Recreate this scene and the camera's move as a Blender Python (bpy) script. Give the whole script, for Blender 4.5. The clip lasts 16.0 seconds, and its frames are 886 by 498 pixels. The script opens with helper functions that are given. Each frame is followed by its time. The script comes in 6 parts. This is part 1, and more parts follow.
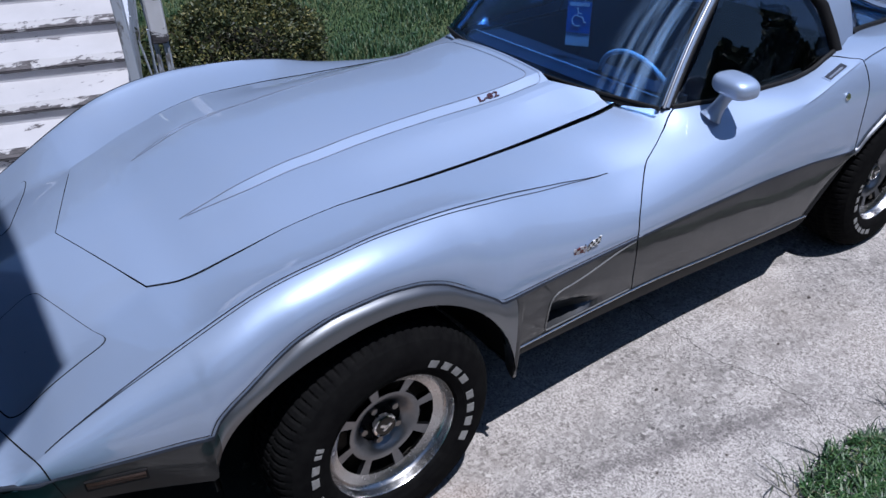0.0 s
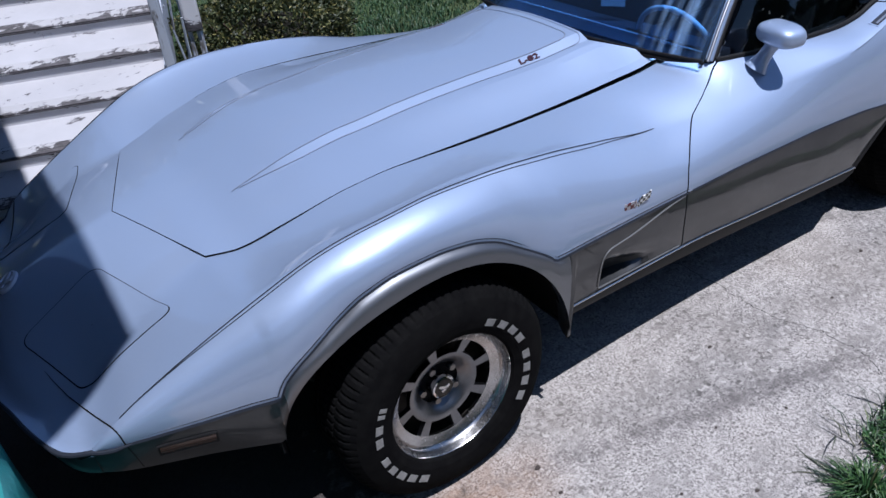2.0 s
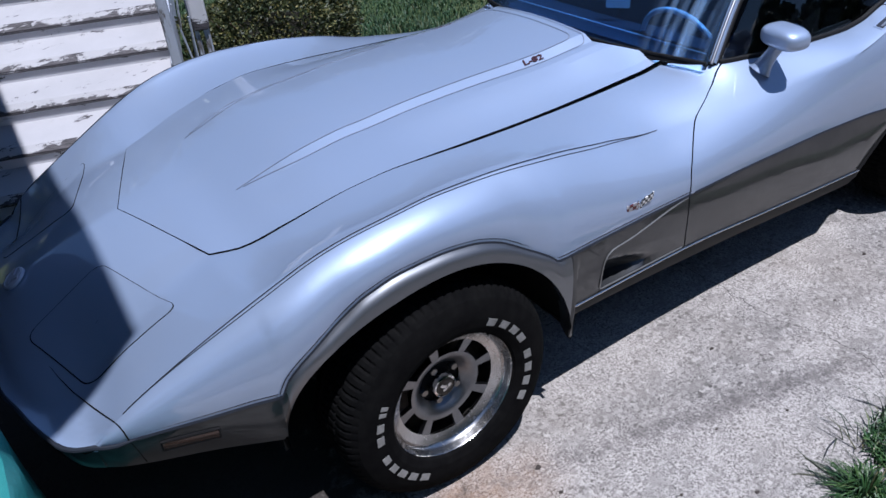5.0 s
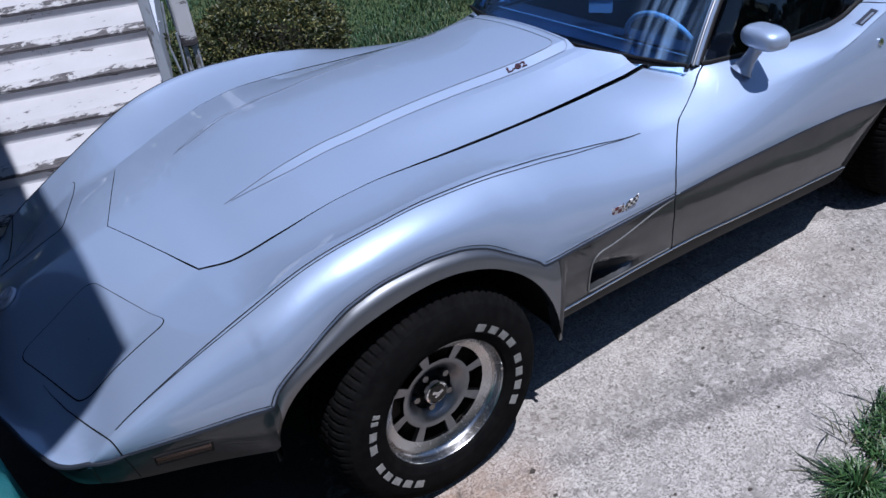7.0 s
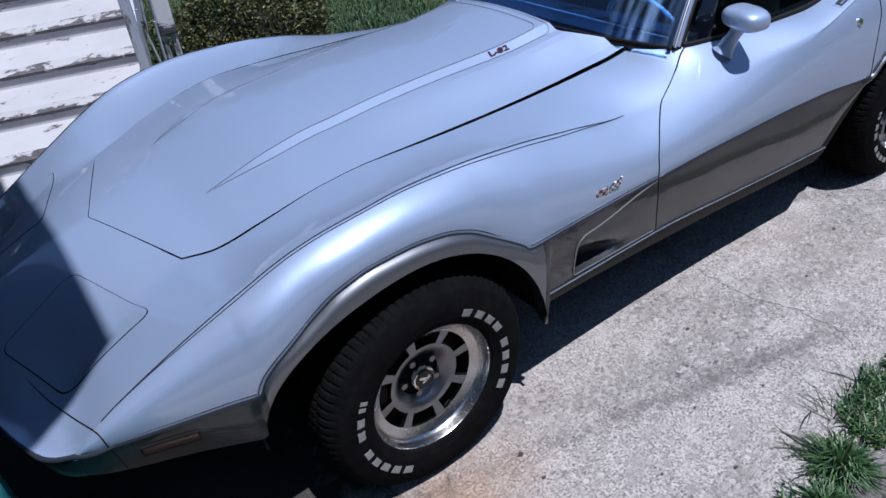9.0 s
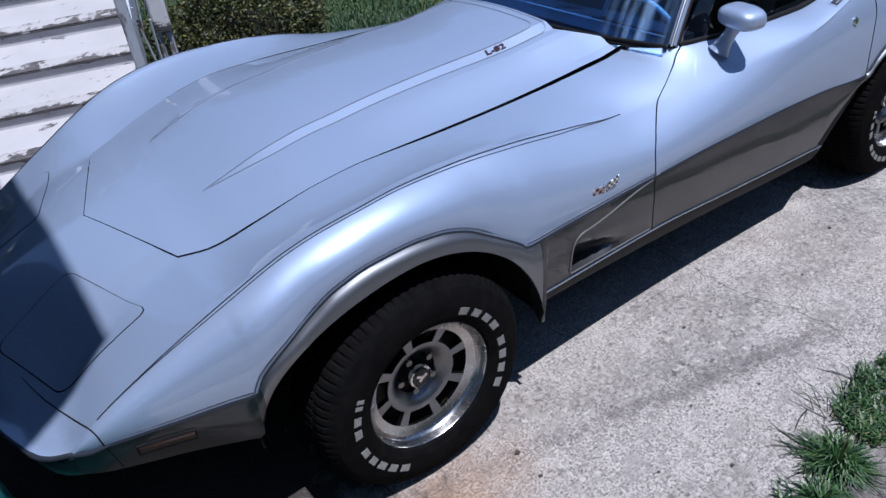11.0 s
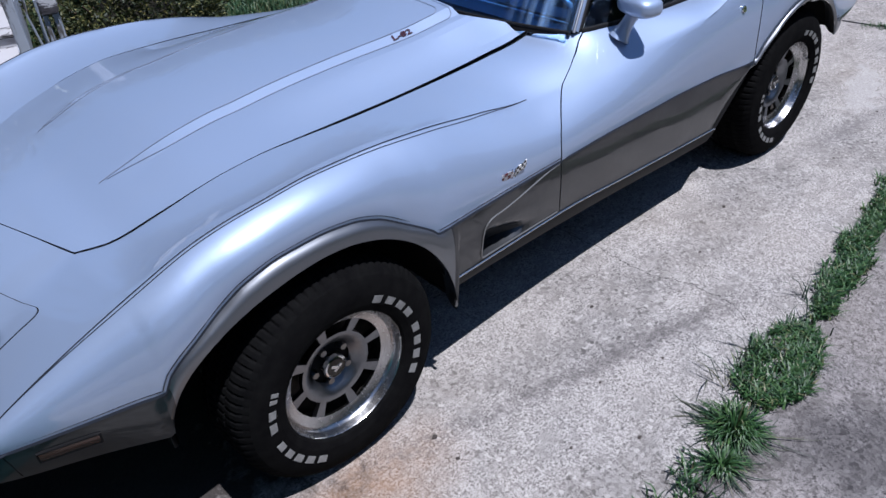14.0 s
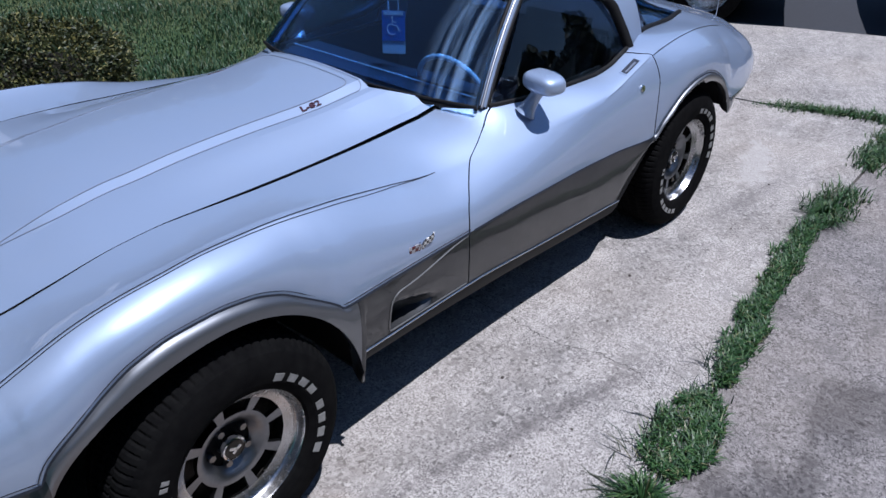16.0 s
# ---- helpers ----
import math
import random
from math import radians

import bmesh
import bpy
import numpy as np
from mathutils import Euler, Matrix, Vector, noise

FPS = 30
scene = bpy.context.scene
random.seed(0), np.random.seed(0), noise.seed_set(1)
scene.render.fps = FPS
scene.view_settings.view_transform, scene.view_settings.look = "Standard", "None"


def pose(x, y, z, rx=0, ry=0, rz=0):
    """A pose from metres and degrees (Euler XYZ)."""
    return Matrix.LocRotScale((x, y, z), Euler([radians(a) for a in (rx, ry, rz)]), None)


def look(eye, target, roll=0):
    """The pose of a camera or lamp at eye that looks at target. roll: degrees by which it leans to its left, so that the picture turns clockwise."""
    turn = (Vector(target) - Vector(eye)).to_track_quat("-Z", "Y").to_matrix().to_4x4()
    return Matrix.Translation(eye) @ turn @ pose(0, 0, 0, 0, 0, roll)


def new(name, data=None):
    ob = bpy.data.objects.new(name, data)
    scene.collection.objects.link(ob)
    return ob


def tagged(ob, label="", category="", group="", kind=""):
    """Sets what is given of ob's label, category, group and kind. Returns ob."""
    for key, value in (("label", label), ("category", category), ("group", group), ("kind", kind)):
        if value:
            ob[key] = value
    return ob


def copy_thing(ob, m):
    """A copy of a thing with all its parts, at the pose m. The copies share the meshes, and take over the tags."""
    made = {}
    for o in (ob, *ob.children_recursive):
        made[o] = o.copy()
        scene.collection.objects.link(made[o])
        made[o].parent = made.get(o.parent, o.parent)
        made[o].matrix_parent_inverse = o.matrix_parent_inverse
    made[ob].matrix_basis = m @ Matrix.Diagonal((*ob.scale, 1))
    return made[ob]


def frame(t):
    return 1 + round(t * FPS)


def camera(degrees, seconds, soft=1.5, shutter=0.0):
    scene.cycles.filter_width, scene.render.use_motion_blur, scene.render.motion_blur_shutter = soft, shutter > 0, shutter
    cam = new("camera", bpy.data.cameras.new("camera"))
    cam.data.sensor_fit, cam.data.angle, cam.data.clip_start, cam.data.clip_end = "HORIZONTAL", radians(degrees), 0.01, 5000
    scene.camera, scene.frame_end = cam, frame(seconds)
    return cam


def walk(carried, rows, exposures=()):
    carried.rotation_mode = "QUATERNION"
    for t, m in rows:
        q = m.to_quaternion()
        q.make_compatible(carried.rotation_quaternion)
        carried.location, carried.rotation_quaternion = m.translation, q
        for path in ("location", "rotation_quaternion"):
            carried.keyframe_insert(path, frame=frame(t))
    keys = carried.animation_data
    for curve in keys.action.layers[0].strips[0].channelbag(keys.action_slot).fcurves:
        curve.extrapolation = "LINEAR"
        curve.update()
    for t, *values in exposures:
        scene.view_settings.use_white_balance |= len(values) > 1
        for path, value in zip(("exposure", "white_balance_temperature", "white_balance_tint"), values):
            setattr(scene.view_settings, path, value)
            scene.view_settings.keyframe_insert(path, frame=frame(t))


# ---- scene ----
# ---- camera and its walk ----
cam = camera(61.05, 16.0)
# seconds, x, y, z, then the Euler angles
PATH = [
    (0, -0.686, -2.135, 1.829, 57.55, 1.29, -35.05),
    (0.5, -0.692, -2.137, 1.801, 55.46, 2.58, -34.93),
    (1, -0.744, -2.134, 1.781, 56.36, 3.25, -34.91),
    (1.5, -0.763, -2.135, 1.774, 56.75, 3.92, -34.07),
    (2, -0.766, -2.134, 1.774, 56.65, 4.51, -34.56),
    (2.5, -0.772, -2.143, 1.779, 56.85, 4.61, -34.54),
    (3, -0.783, -2.145, 1.782, 56.78, 4.32, -34.51),
    (3.5, -0.789, -2.144, 1.779, 56.90, 3.68, -34.38),
    (4, -0.783, -2.145, 1.779, 56.78, 3.91, -34.20),
    (6.5, -0.747, -2.157, 1.783, 57.01, 4.89, -33.87),
    (7, -0.746, -2.176, 1.787, 57.15, 5.71, -34.95),
    (7.5, -0.742, -2.189, 1.784, 57.28, 5.32, -35.59),
    (8, -0.742, -2.180, 1.781, 56.81, 5.46, -36.06),
    (8.5, -0.736, -2.176, 1.773, 56.76, 5.58, -35.97),
    (9, -0.746, -2.176, 1.780, 56.05, 5.87, -36.41),
    (11.5, -0.750, -2.175, 1.775, 56.03, 5.71, -36.80),
    (12, -0.752, -2.176, 1.776, 56.03, 5.74, -37.02),
    (12.5, -0.758, -2.175, 1.777, 56.03, 5.24, -36.80),
    (13, -0.761, -2.172, 1.778, 56.38, 5.32, -36.59),
    (13.5, -0.763, -2.148, 1.777, 54.64, 5.04, -39.96),
    (14, -0.746, -2.170, 1.780, 54.35, 3.14, -43.11),
    (14.5, -0.730, -2.168, 1.774, 56.35, 1.29, -46.06),
    (15, -0.712, -2.170, 1.792, 58.00, 1.01, -47.52),
    (15.5, -0.699, -2.166, 1.805, 58.82, -0.45, -46.85),
    (16, -0.689, -2.174, 1.798, 58.82, -0.11, -48.09),
]
walk(cam, [(t, pose(x, y, z, a, b, c)) for t, x, y, z, a, b, c in PATH], [(0.0, 0.10, 5800, 15), (16.0, 0.10, 5800, 15)])

# ---- world, sun, exposure ----
SUN_DIR = Vector((0.06, -0.31, 1.0)).normalized()
world = bpy.data.worlds.new("world")
scene.world = world
world.use_nodes = True
wn = world.node_tree
sky = wn.nodes.new("ShaderNodeTexSky")
sky.sky_type = "NISHITA"
sky.sun_disc = False
sky.sun_elevation = math.asin(SUN_DIR.z)
sky.sun_rotation = math.atan2(SUN_DIR.x, SUN_DIR.y)
sky.altitude = 1200
sky.air_density, sky.dust_density, sky.ozone_density = 1.4, 0.15, 4.0
wn.links.new(sky.outputs["Color"], wn.nodes["Background"].inputs["Color"])
wn.nodes["Background"].inputs["Strength"].default_value = 0.066
sun = new("sun", bpy.data.lights.new("sun", "SUN"))
sun.data.energy, sun.data.angle, sun.data.color = 5.0, radians(0.53), (1.0, 0.97, 0.93)
sun.matrix_world = look(SUN_DIR * 30, (0, 0, 0))


# ---- materials ----
class Mat:
    """A small helper round one principled material."""

    def __init__(self, name, color, rough=0.5, metal=0.0, **sockets):
        self.m = bpy.data.materials.new(name)
        self.m.use_nodes = True
        self.t = self.m.node_tree
        self.b = self.t.nodes["Principled BSDF"]
        self.set("Base Color", (*color, 1)), self.set("Roughness", rough), self.set("Metallic", metal)
        for k, v in sockets.items():
            self.set(k.replace("_", " "), v)
        self.co = None

    def set(self, socket, value):
        self.b.inputs[socket].default_value = value

    def node(self, kind, **kw):
        n = self.t.nodes.new("ShaderNode" + kind)
        for k, v in kw.items():
            n.inputs[k.replace("_", " ")].default_value = v
        return n

    def coords(self, kind="Object"):
        return self.node("TexCoord").outputs[kind]

    def noise(self, scale, detail=6, rough=0.6, kind="Object", stretch=None):
        n = self.node("TexNoise", Scale=scale, Detail=detail, Roughness=rough)
        src = self.node("NewGeometry").outputs["Position"] if kind == "World" else self.coords(kind)
        if stretch:
            mp = self.node("Mapping", Scale=stretch)
            self.t.links.new(src, mp.inputs["Vector"])
            src = mp.outputs["Vector"]
        self.t.links.new(src, n.inputs["Vector"])
        return n.outputs["Fac"]

    def ramp(self, fac, stops):
        r = self.node("ValToRGB")
        r.color_ramp.elements[0].position, r.color_ramp.elements[0].color = stops[0][0], (*stops[0][1], 1)
        r.color_ramp.elements[1].position, r.color_ramp.elements[1].color = stops[-1][0], (*stops[-1][1], 1)
        for p, c in stops[1:-1]:
            r.color_ramp.elements.new(p).color = (*c, 1)
        self.t.links.new(fac, r.inputs["Fac"])
        return r.outputs["Color"]

    def mix(self, fac, a, b, blend="MIX"):
        n = self.t.nodes.new("ShaderNodeMix")
        n.data_type, n.blend_type = "RGBA", blend
        if isinstance(fac, (int, float)):
            n.inputs[0].default_value = fac
        else:
            self.t.links.new(fac, n.inputs[0])
        for v, i in ((a, 6), (b, 7)):
            if isinstance(v, tuple):
                n.inputs[i].default_value = (*v, 1)
            else:
                self.t.links.new(v, n.inputs[i])
        return n.outputs[2]

    def link(self, out, socket):
        self.t.links.new(out, self.b.inputs[socket])
        return self

    def bump(self, height, strength=0.3, dist=0.01, prev=None):
        n = self.node("Bump", Strength=strength, Distance=dist)
        self.t.links.new(height, n.inputs["Height"])
        if prev is not None:
            self.t.links.new(prev, n.inputs["Normal"])
        self.t.links.new(n.outputs["Normal"], self.b.inputs["Normal"])
        return n.outputs["Normal"]


def paint(name, color, rough, metal, coat=1.9):
    k = Mat(name, color, rough, metal, Coat_Weight=1.0, Coat_Roughness=0.03, Coat_IOR=coat)
    flake = k.noise(900, 2, 0.5)
    dust_or_glare = k.noise(6, 5, 0.6)
    lo, hi = tuple(c * 0.93 for c in color), tuple(min(1, c * 1.06) for c in color)
    c = k.mix(flake, lo, hi)
    dusty = k.ramp(dust_or_glare, [(0.45, (0, 0, 0)), (0.9, (0.07, 0.07, 0.07))])
    k.link(k.mix(dusty, c, (0.5, 0.49, 0.47)), "Base Color")
    return k.m


M_SILVER = paint("silver metallic paint", (0.335, 0.425, 0.605), 0.47, 0.42, 2.0)
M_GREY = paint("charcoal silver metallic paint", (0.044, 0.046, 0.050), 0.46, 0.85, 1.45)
# lighter copy of the charcoal, with the flares' highlight put into its colour
k = Mat("charcoal paint lightened for flare sheen", (0.2, 0.21, 0.23), 0.48, 0.95, Coat_Weight=1.0, Coat_Roughness=0.05)
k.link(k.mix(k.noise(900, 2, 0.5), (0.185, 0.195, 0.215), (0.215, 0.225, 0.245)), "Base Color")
M_GREY_LIT = k.m
M_BLACK = Mat("matt black", (0.006, 0.006, 0.0065), 0.85, 0.0, Specular_IOR_Level=0.15).m
M_TRIM = Mat("black rubber trim", (0.008, 0.008, 0.009), 0.6, 0.0, Specular_IOR_Level=0.2).m
M_STRIPE_DARK = Mat("charcoal pinstripe", (0.022, 0.026, 0.036), 0.5, 0.0, Specular_IOR_Level=0.2).m
M_STRIPE_GREY = Mat("grey pinstripe", (0.27, 0.30, 0.37), 0.3, 0.4, Coat_Weight=1.0).m
M_CHROME = Mat("chrome", (0.8, 0.8, 0.8), 0.08, 1.0).m
M_CHROME_DULL = Mat("satin bright trim", (0.6, 0.6, 0.6), 0.25, 1.0).m
k = Mat("polished cast aluminium", (0.5, 0.5, 0.5), 0.22, 1.0)
k.link(k.ramp(k.noise(60, 4), [(0.3, (0.20, 0.20, 0.20)), (0.75, (0.30, 0.30, 0.30))]), "Roughness")
k.link(k.ramp(k.noise(14, 5), [(0.35, (0.44, 0.435, 0.43)), (0.65, (0.54, 0.54, 0.545))]), "Base Color")
M_ALU = k.m
k = Mat("satin cast aluminium", (0.3, 0.3, 0.3), 0.3, 1.0)
k.link(k.ramp(k.noise(14, 5), [(0.35, (0.165, 0.172, 0.185)), (0.65, (0.23, 0.238, 0.255))]), "Base Color")
M_ALU_SATIN = k.m
k = Mat("mottled dark metal", (0.05, 0.045, 0.04), 0.55, 0.6)
k.link(k.ramp(k.noise(40, 5), [(0.3, (0.015, 0.014, 0.013)), (0.8, (0.07, 0.06, 0.05))]), "Base Color")
M_DARKMETAL = k.m
k = Mat("tyre rubber", (0.02, 0.02, 0.021), 0.95, 0.0, Specular_IOR_Level=0.04)
k.link(k.ramp(k.noise(30, 5), [(0.3, (0.004, 0.004, 0.0045)), (0.8, (0.009, 0.009, 0.009))]), "Base Color")
k.bump(k.noise(220, 3), 0.15, 0.002)
M_TYRE = k.m
k = Mat("raised white rubber", (0.4, 0.4, 0.39), 0.7)
k.link(k.ramp(k.noise(60, 4), [(0.3, (0.17, 0.168, 0.165)), (0.7, (0.29, 0.288, 0.28))]), "Base Color")
M_WHITERUBBER = k.m
def streaked_glass(name, tint, ior):
    """Tinted glass, faintly hazed; streaks beside one pillar paint in reflected glare."""
    k = Mat(name, tint, 0.0, 0.0, Transmission_Weight=1.0, IOR=ior)
    xyz = k.node("SeparateXYZ")
    k.t.links.new(k.coords(), xyz.inputs["Vector"])

    def math_node(op, a, b):
        n = k.node("Math")
        n.operation = op
        for v, i in ((a, 0), (b, 1)):
            if isinstance(v, (int, float)):
                n.inputs[i].default_value = v
            else:
                k.t.links.new(v, n.inputs[i])
        return n.outputs[0]

    across = math_node("SUBTRACT", math_node("ADD", xyz.outputs["Y"], 0.855), math_node("MULTIPLY", xyz.outputs["Z"], 0.30))
    line = k.node("CombineXYZ")
    k.t.links.new(math_node("MULTIPLY", across, 26.0), line.inputs["X"]), k.t.links.new(math_node("MULTIPLY", xyz.outputs["Z"], 1.6), line.inputs["Y"])
    grain = k.node("TexNoise", Scale=1.0, Detail=5.0, Roughness=0.65)
    k.t.links.new(line.outputs["Vector"], grain.inputs["Vector"])
    near = k.ramp(across, [(0.0, (0.2, 0.2, 0.2)), (0.05, (1, 1, 1)), (0.13, (0.8, 0.8, 0.8)), (0.24, (0, 0, 0))])
    glare = k.mix(k.ramp(grain.outputs["Fac"], [(0.44, (0, 0, 0)), (0.72, (0.30, 0.30, 0.30))]), (0, 0, 0), near)
    glare = k.mix(1.0, glare, (0.004, 0.004, 0.004), "ADD")
    # pale blue diffuse layer that paints the glare onto the glass
    dust_or_glare = k.node("BsdfDiffuse", Color=(0.42, 0.58, 0.80, 1))
    both = k.node("MixShader")
    k.t.links.new(glare, both.inputs["Fac"]), k.t.links.new(k.b.outputs["BSDF"], both.inputs[1]), k.t.links.new(dust_or_glare.outputs["BSDF"], both.inputs[2])
    k.t.links.new(both.outputs["Shader"], k.t.nodes["Material Output"].inputs["Surface"])
    return k.m


M_GLASS = Mat("tinted glass", (0.17, 0.36, 0.66), 0.0, 0.0, Transmission_Weight=1.0, IOR=1.75).m
M_WINDSHIELD = streaked_glass("tinted windshield glass", (0.13, 0.33, 0.68), 1.5)
M_AMBER = Mat("amber lens", (0.034, 0.014, 0.008), 0.22, 0.0, Coat_Weight=0.6).m
M_SIDEGLASS = Mat("grey tinted side glass", (0.13, 0.18, 0.23), 0.0, 0.0, Transmission_Weight=1.0, IOR=1.6).m
M_INTERIOR = Mat("dark blue-grey vinyl", (0.012, 0.018, 0.034), 0.55).m
M_SEAT = Mat("dark grey leather", (0.05, 0.052, 0.058), 0.5).m
M_WHEELRIM = Mat("pale grey leather rim", (0.40, 0.43, 0.46), 0.4).m


# ---- mesh helpers ----
def finish(me, sharp=38):
    me.polygons.foreach_set("use_smooth", [True] * len(me.polygons))
    me.set_sharp_from_angle(angle=radians(sharp))
    return me


def part(name, bm, material, parent=None, label="", sharp=38):
    """One mesh object from a bmesh, under a thing or a part."""
    me = bpy.data.meshes.new(name)
    bm.edges.index_update()
    rim = [e.index for e in bm.edges if e.is_boundary]
    bm.to_mesh(me)
    bm.free()
    finish(me, sharp)
    if rim:
        for i in rim:
            me.edges[i].use_edge_sharp = True
    for mt in material if isinstance(material, (list, tuple)) else [material]:
        me.materials.append(mt)
    ob = new(name, me)
    if parent is not None:
        ob.parent = parent
    if label:
        tagged(ob, label)
    return ob


def grid(rows, bm=None, flip=False, mats=None):
    """A sheet through rows of points; mats gives a material index for each row of faces."""
    bm = bm or bmesh.new()
    vs = [[bm.verts.new(p) for p in r] for r in rows]
    for i in range(len(vs) - 1):
        for j in range(len(vs[i]) - 1):
            q = [vs[i][j], vs[i][j + 1], vs[i + 1][j + 1], vs[i + 1][j]]
            f = bm.faces.new(q[::-1] if flip else q)
            if mats:
                f.material_index = mats(i, sum(v.co.x for v in q) / 4) if callable(mats) else mats[i]
    return bm


def thick(ob, t, offset=-1.0, rim=0):
    m = ob.modifiers.new("thickness", "SOLIDIFY")
    m.thickness, m.offset, m.material_offset_rim = t, offset, rim
    return ob


def box(sx, sy, sz, at=(0, 0, 0), bevel=0.0, bm=None, turn=None):
    bm = bm or bmesh.new()
    r = bmesh.ops.create_cube(bm, size=1.0)
    vs = r["verts"]
    bmesh.ops.scale(bm, vec=(sx, sy, sz), verts=vs)
    if bevel:
        es = list({e for v in vs for e in v.link_edges})
        out = bmesh.ops.bevel(bm, geom=es, offset=bevel, segments=2, affect="EDGES")
        vs = list({v for f in out["faces"] for v in f.verts} | {v for v in vs if v.is_valid})
    if turn is not None:
        bmesh.ops.transform(bm, matrix=turn, verts=vs)
    bmesh.ops.translate(bm, vec=at, verts=vs)
    return bm


def lathe(profile, n=64, axis="y", bm=None):
    """Turn a profile of (radius, along) round the axis."""
    rows = []
    for i in range(n + 1):
        a = 2 * math.pi * (i % n) / n
        rows.append([(r * math.cos(a), h, r * math.sin(a)) if axis == "y" else (r * math.cos(a), r * math.sin(a), h) for r, h in profile])
    bm = grid(rows, bm)
    bmesh.ops.remove_doubles(bm, verts=bm.verts[:], dist=1e-6)
    bmesh.ops.recalc_face_normals(bm, faces=bm.faces[:])
    return bm


def tube(points, r, n=8, bm=None, radii=None, closed=False):
    """A round bar along points."""
    bm = bm or bmesh.new()
    pts = [Vector(p) for p in points]
    rings = []
    for i, p in enumerate(pts):
        a = pts[max(i - 1, 0)] if not closed else pts[i - 1]
        b = pts[min(i + 1, len(pts) - 1)] if not closed else pts[(i + 1) % len(pts)]
        d = (b - a).normalized()
        u = d.orthogonal() if i == 0 else (u - d * u.dot(d)).normalized()
        u.normalize()
        w = d.cross(u)
        rr = radii[i] if radii else r
        rings.append([bm.verts.new(p + rr * (math.cos(t) * u + math.sin(t) * w)) for t in [2 * math.pi * k / n for k in range(n)]])
    m = len(rings)
    for i in range(m if closed else m - 1):
        for k in range(n):
            bm.faces.new((rings[i][k], rings[i][(k + 1) % n], rings[(i + 1) % m][(k + 1) % n], rings[(i + 1) % m][k]))
    if not closed:
        bm.faces.new(rings[0][::-1]), bm.faces.new(rings[-1])
    return bm


def smooth(a, b, x):
    t = min(1.0, max(0.0, (x - a) / (b - a)))
    return t * t * (3 - 2 * t)


def table(rows):
    """A smooth curve through (x, a, b, ...) rows: x -> tuple, or a number for a single column."""
    xs = [r[0] for r in rows]
    cols = list(zip(*[r[1:] for r in rows]))
    n = len(xs)
    tans = []
    for c in cols:
        d = [(c[i + 1] - c[i]) / (xs[i + 1] - xs[i]) for i in range(n - 1)]
        t = [d[0]] + [0 if d[i - 1] * d[i] <= 0 else 2 * d[i - 1] * d[i] / (d[i - 1] + d[i]) for i in range(1, n - 1)] + [d[-1]]
        tans.append(t)

    def f(x):
        x = min(max(x, xs[0]), xs[-1])
        i = max(0, min(n - 2, next((k for k in range(n - 1) if x <= xs[k + 1]), n - 2)))
        h = xs[i + 1] - xs[i]
        s = (x - xs[i]) / h
        out = []
        for c, t in zip(cols, tans):
            out.append((2 * s**3 - 3 * s**2 + 1) * c[i] + (s**3 - 2 * s**2 + s) * h * t[i] + (3 * s**2 - 2 * s**3) * c[i + 1] + (s**3 - s**2) * h * t[i + 1])
        return out[0] if len(out) == 1 else tuple(out)

    return f


def spread(a, b, n):
    return [a + (b - a) * i / n for i in range(n + 1)]


# ---- the sports car: its lines, as half widths y and heights z along x (front axle at 0) ----
from mathutils.bvhtree import BVHTree

WHEELBASE = 2.489
GAP = table([(-0.43, 0.424, 0.746), (-0.35, 0.465, 0.757), (-0.23, 0.493, 0.793), (-0.04, 0.512, 0.840), (0.1, 0.522, 0.855), (0.3, 0.525, 0.851),
             (0.52, 0.514, 0.843), (0.9, 0.485, 0.835), (1.07, 0.471, 0.835), (1.2, 0.465, 0.847), (1.24, 0.53, 0.851), (1.30, 0.61, 0.855),
             (1.38, 0.636, 0.855), (1.46, 0.652, 0.851), (1.67, 0.685, 0.853), (1.84, 0.697, 0.852), (1.96, 0.70, 0.866), (2.04, 0.70, 0.894), (2.12, 0.695, 0.915)])
CREST_LINE = table([(-0.84, 0.667, 0.531), (-0.815, 0.679, 0.556), (-0.78, 0.685, 0.584), (-0.74, 0.688, 0.610), (-0.666, 0.695, 0.651), (-0.562, 0.707, 0.705), (-0.41, 0.724, 0.776), (-0.26, 0.737, 0.834), (-0.17, 0.745, 0.856),
               (-0.077, 0.752, 0.870), (0.06, 0.748, 0.879), (0.21, 0.742, 0.874), (0.44, 0.73, 0.850), (0.69, 0.702, 0.800), (0.943, 0.685, 0.755),
               (1.2, 0.72, 0.762), (1.5, 0.765, 0.780), (1.79, 0.805, 0.812), (2.06, 0.794, 0.878), (2.2, 0.78, 0.899), (2.4, 0.768, 0.911),
               (2.52, 0.756, 0.907), (2.8, 0.714, 0.869), (3.1, 0.665, 0.805), (3.3, 0.62, 0.756), (3.5, 0.605, 0.685), (3.62, 0.59, 0.62)])
TONE_OUT = table([(-0.84, 0.671), (-0.80, 0.697), (-0.76, 0.715), (-0.63, 0.76), (-0.5, 0.80), (-0.42, 0.83), (-0.3, 0.858), (-0.1, 0.872), (0.3, 0.872), (0.53, 0.862), (0.78, 0.848),
                (0.94, 0.839), (1.22, 0.829), (1.56, 0.827), (1.82, 0.84), (2.1, 0.855), (2.3, 0.868), (2.5, 0.875), (2.8, 0.865), (3.1, 0.83), (3.4, 0.76), (3.62, 0.68)])
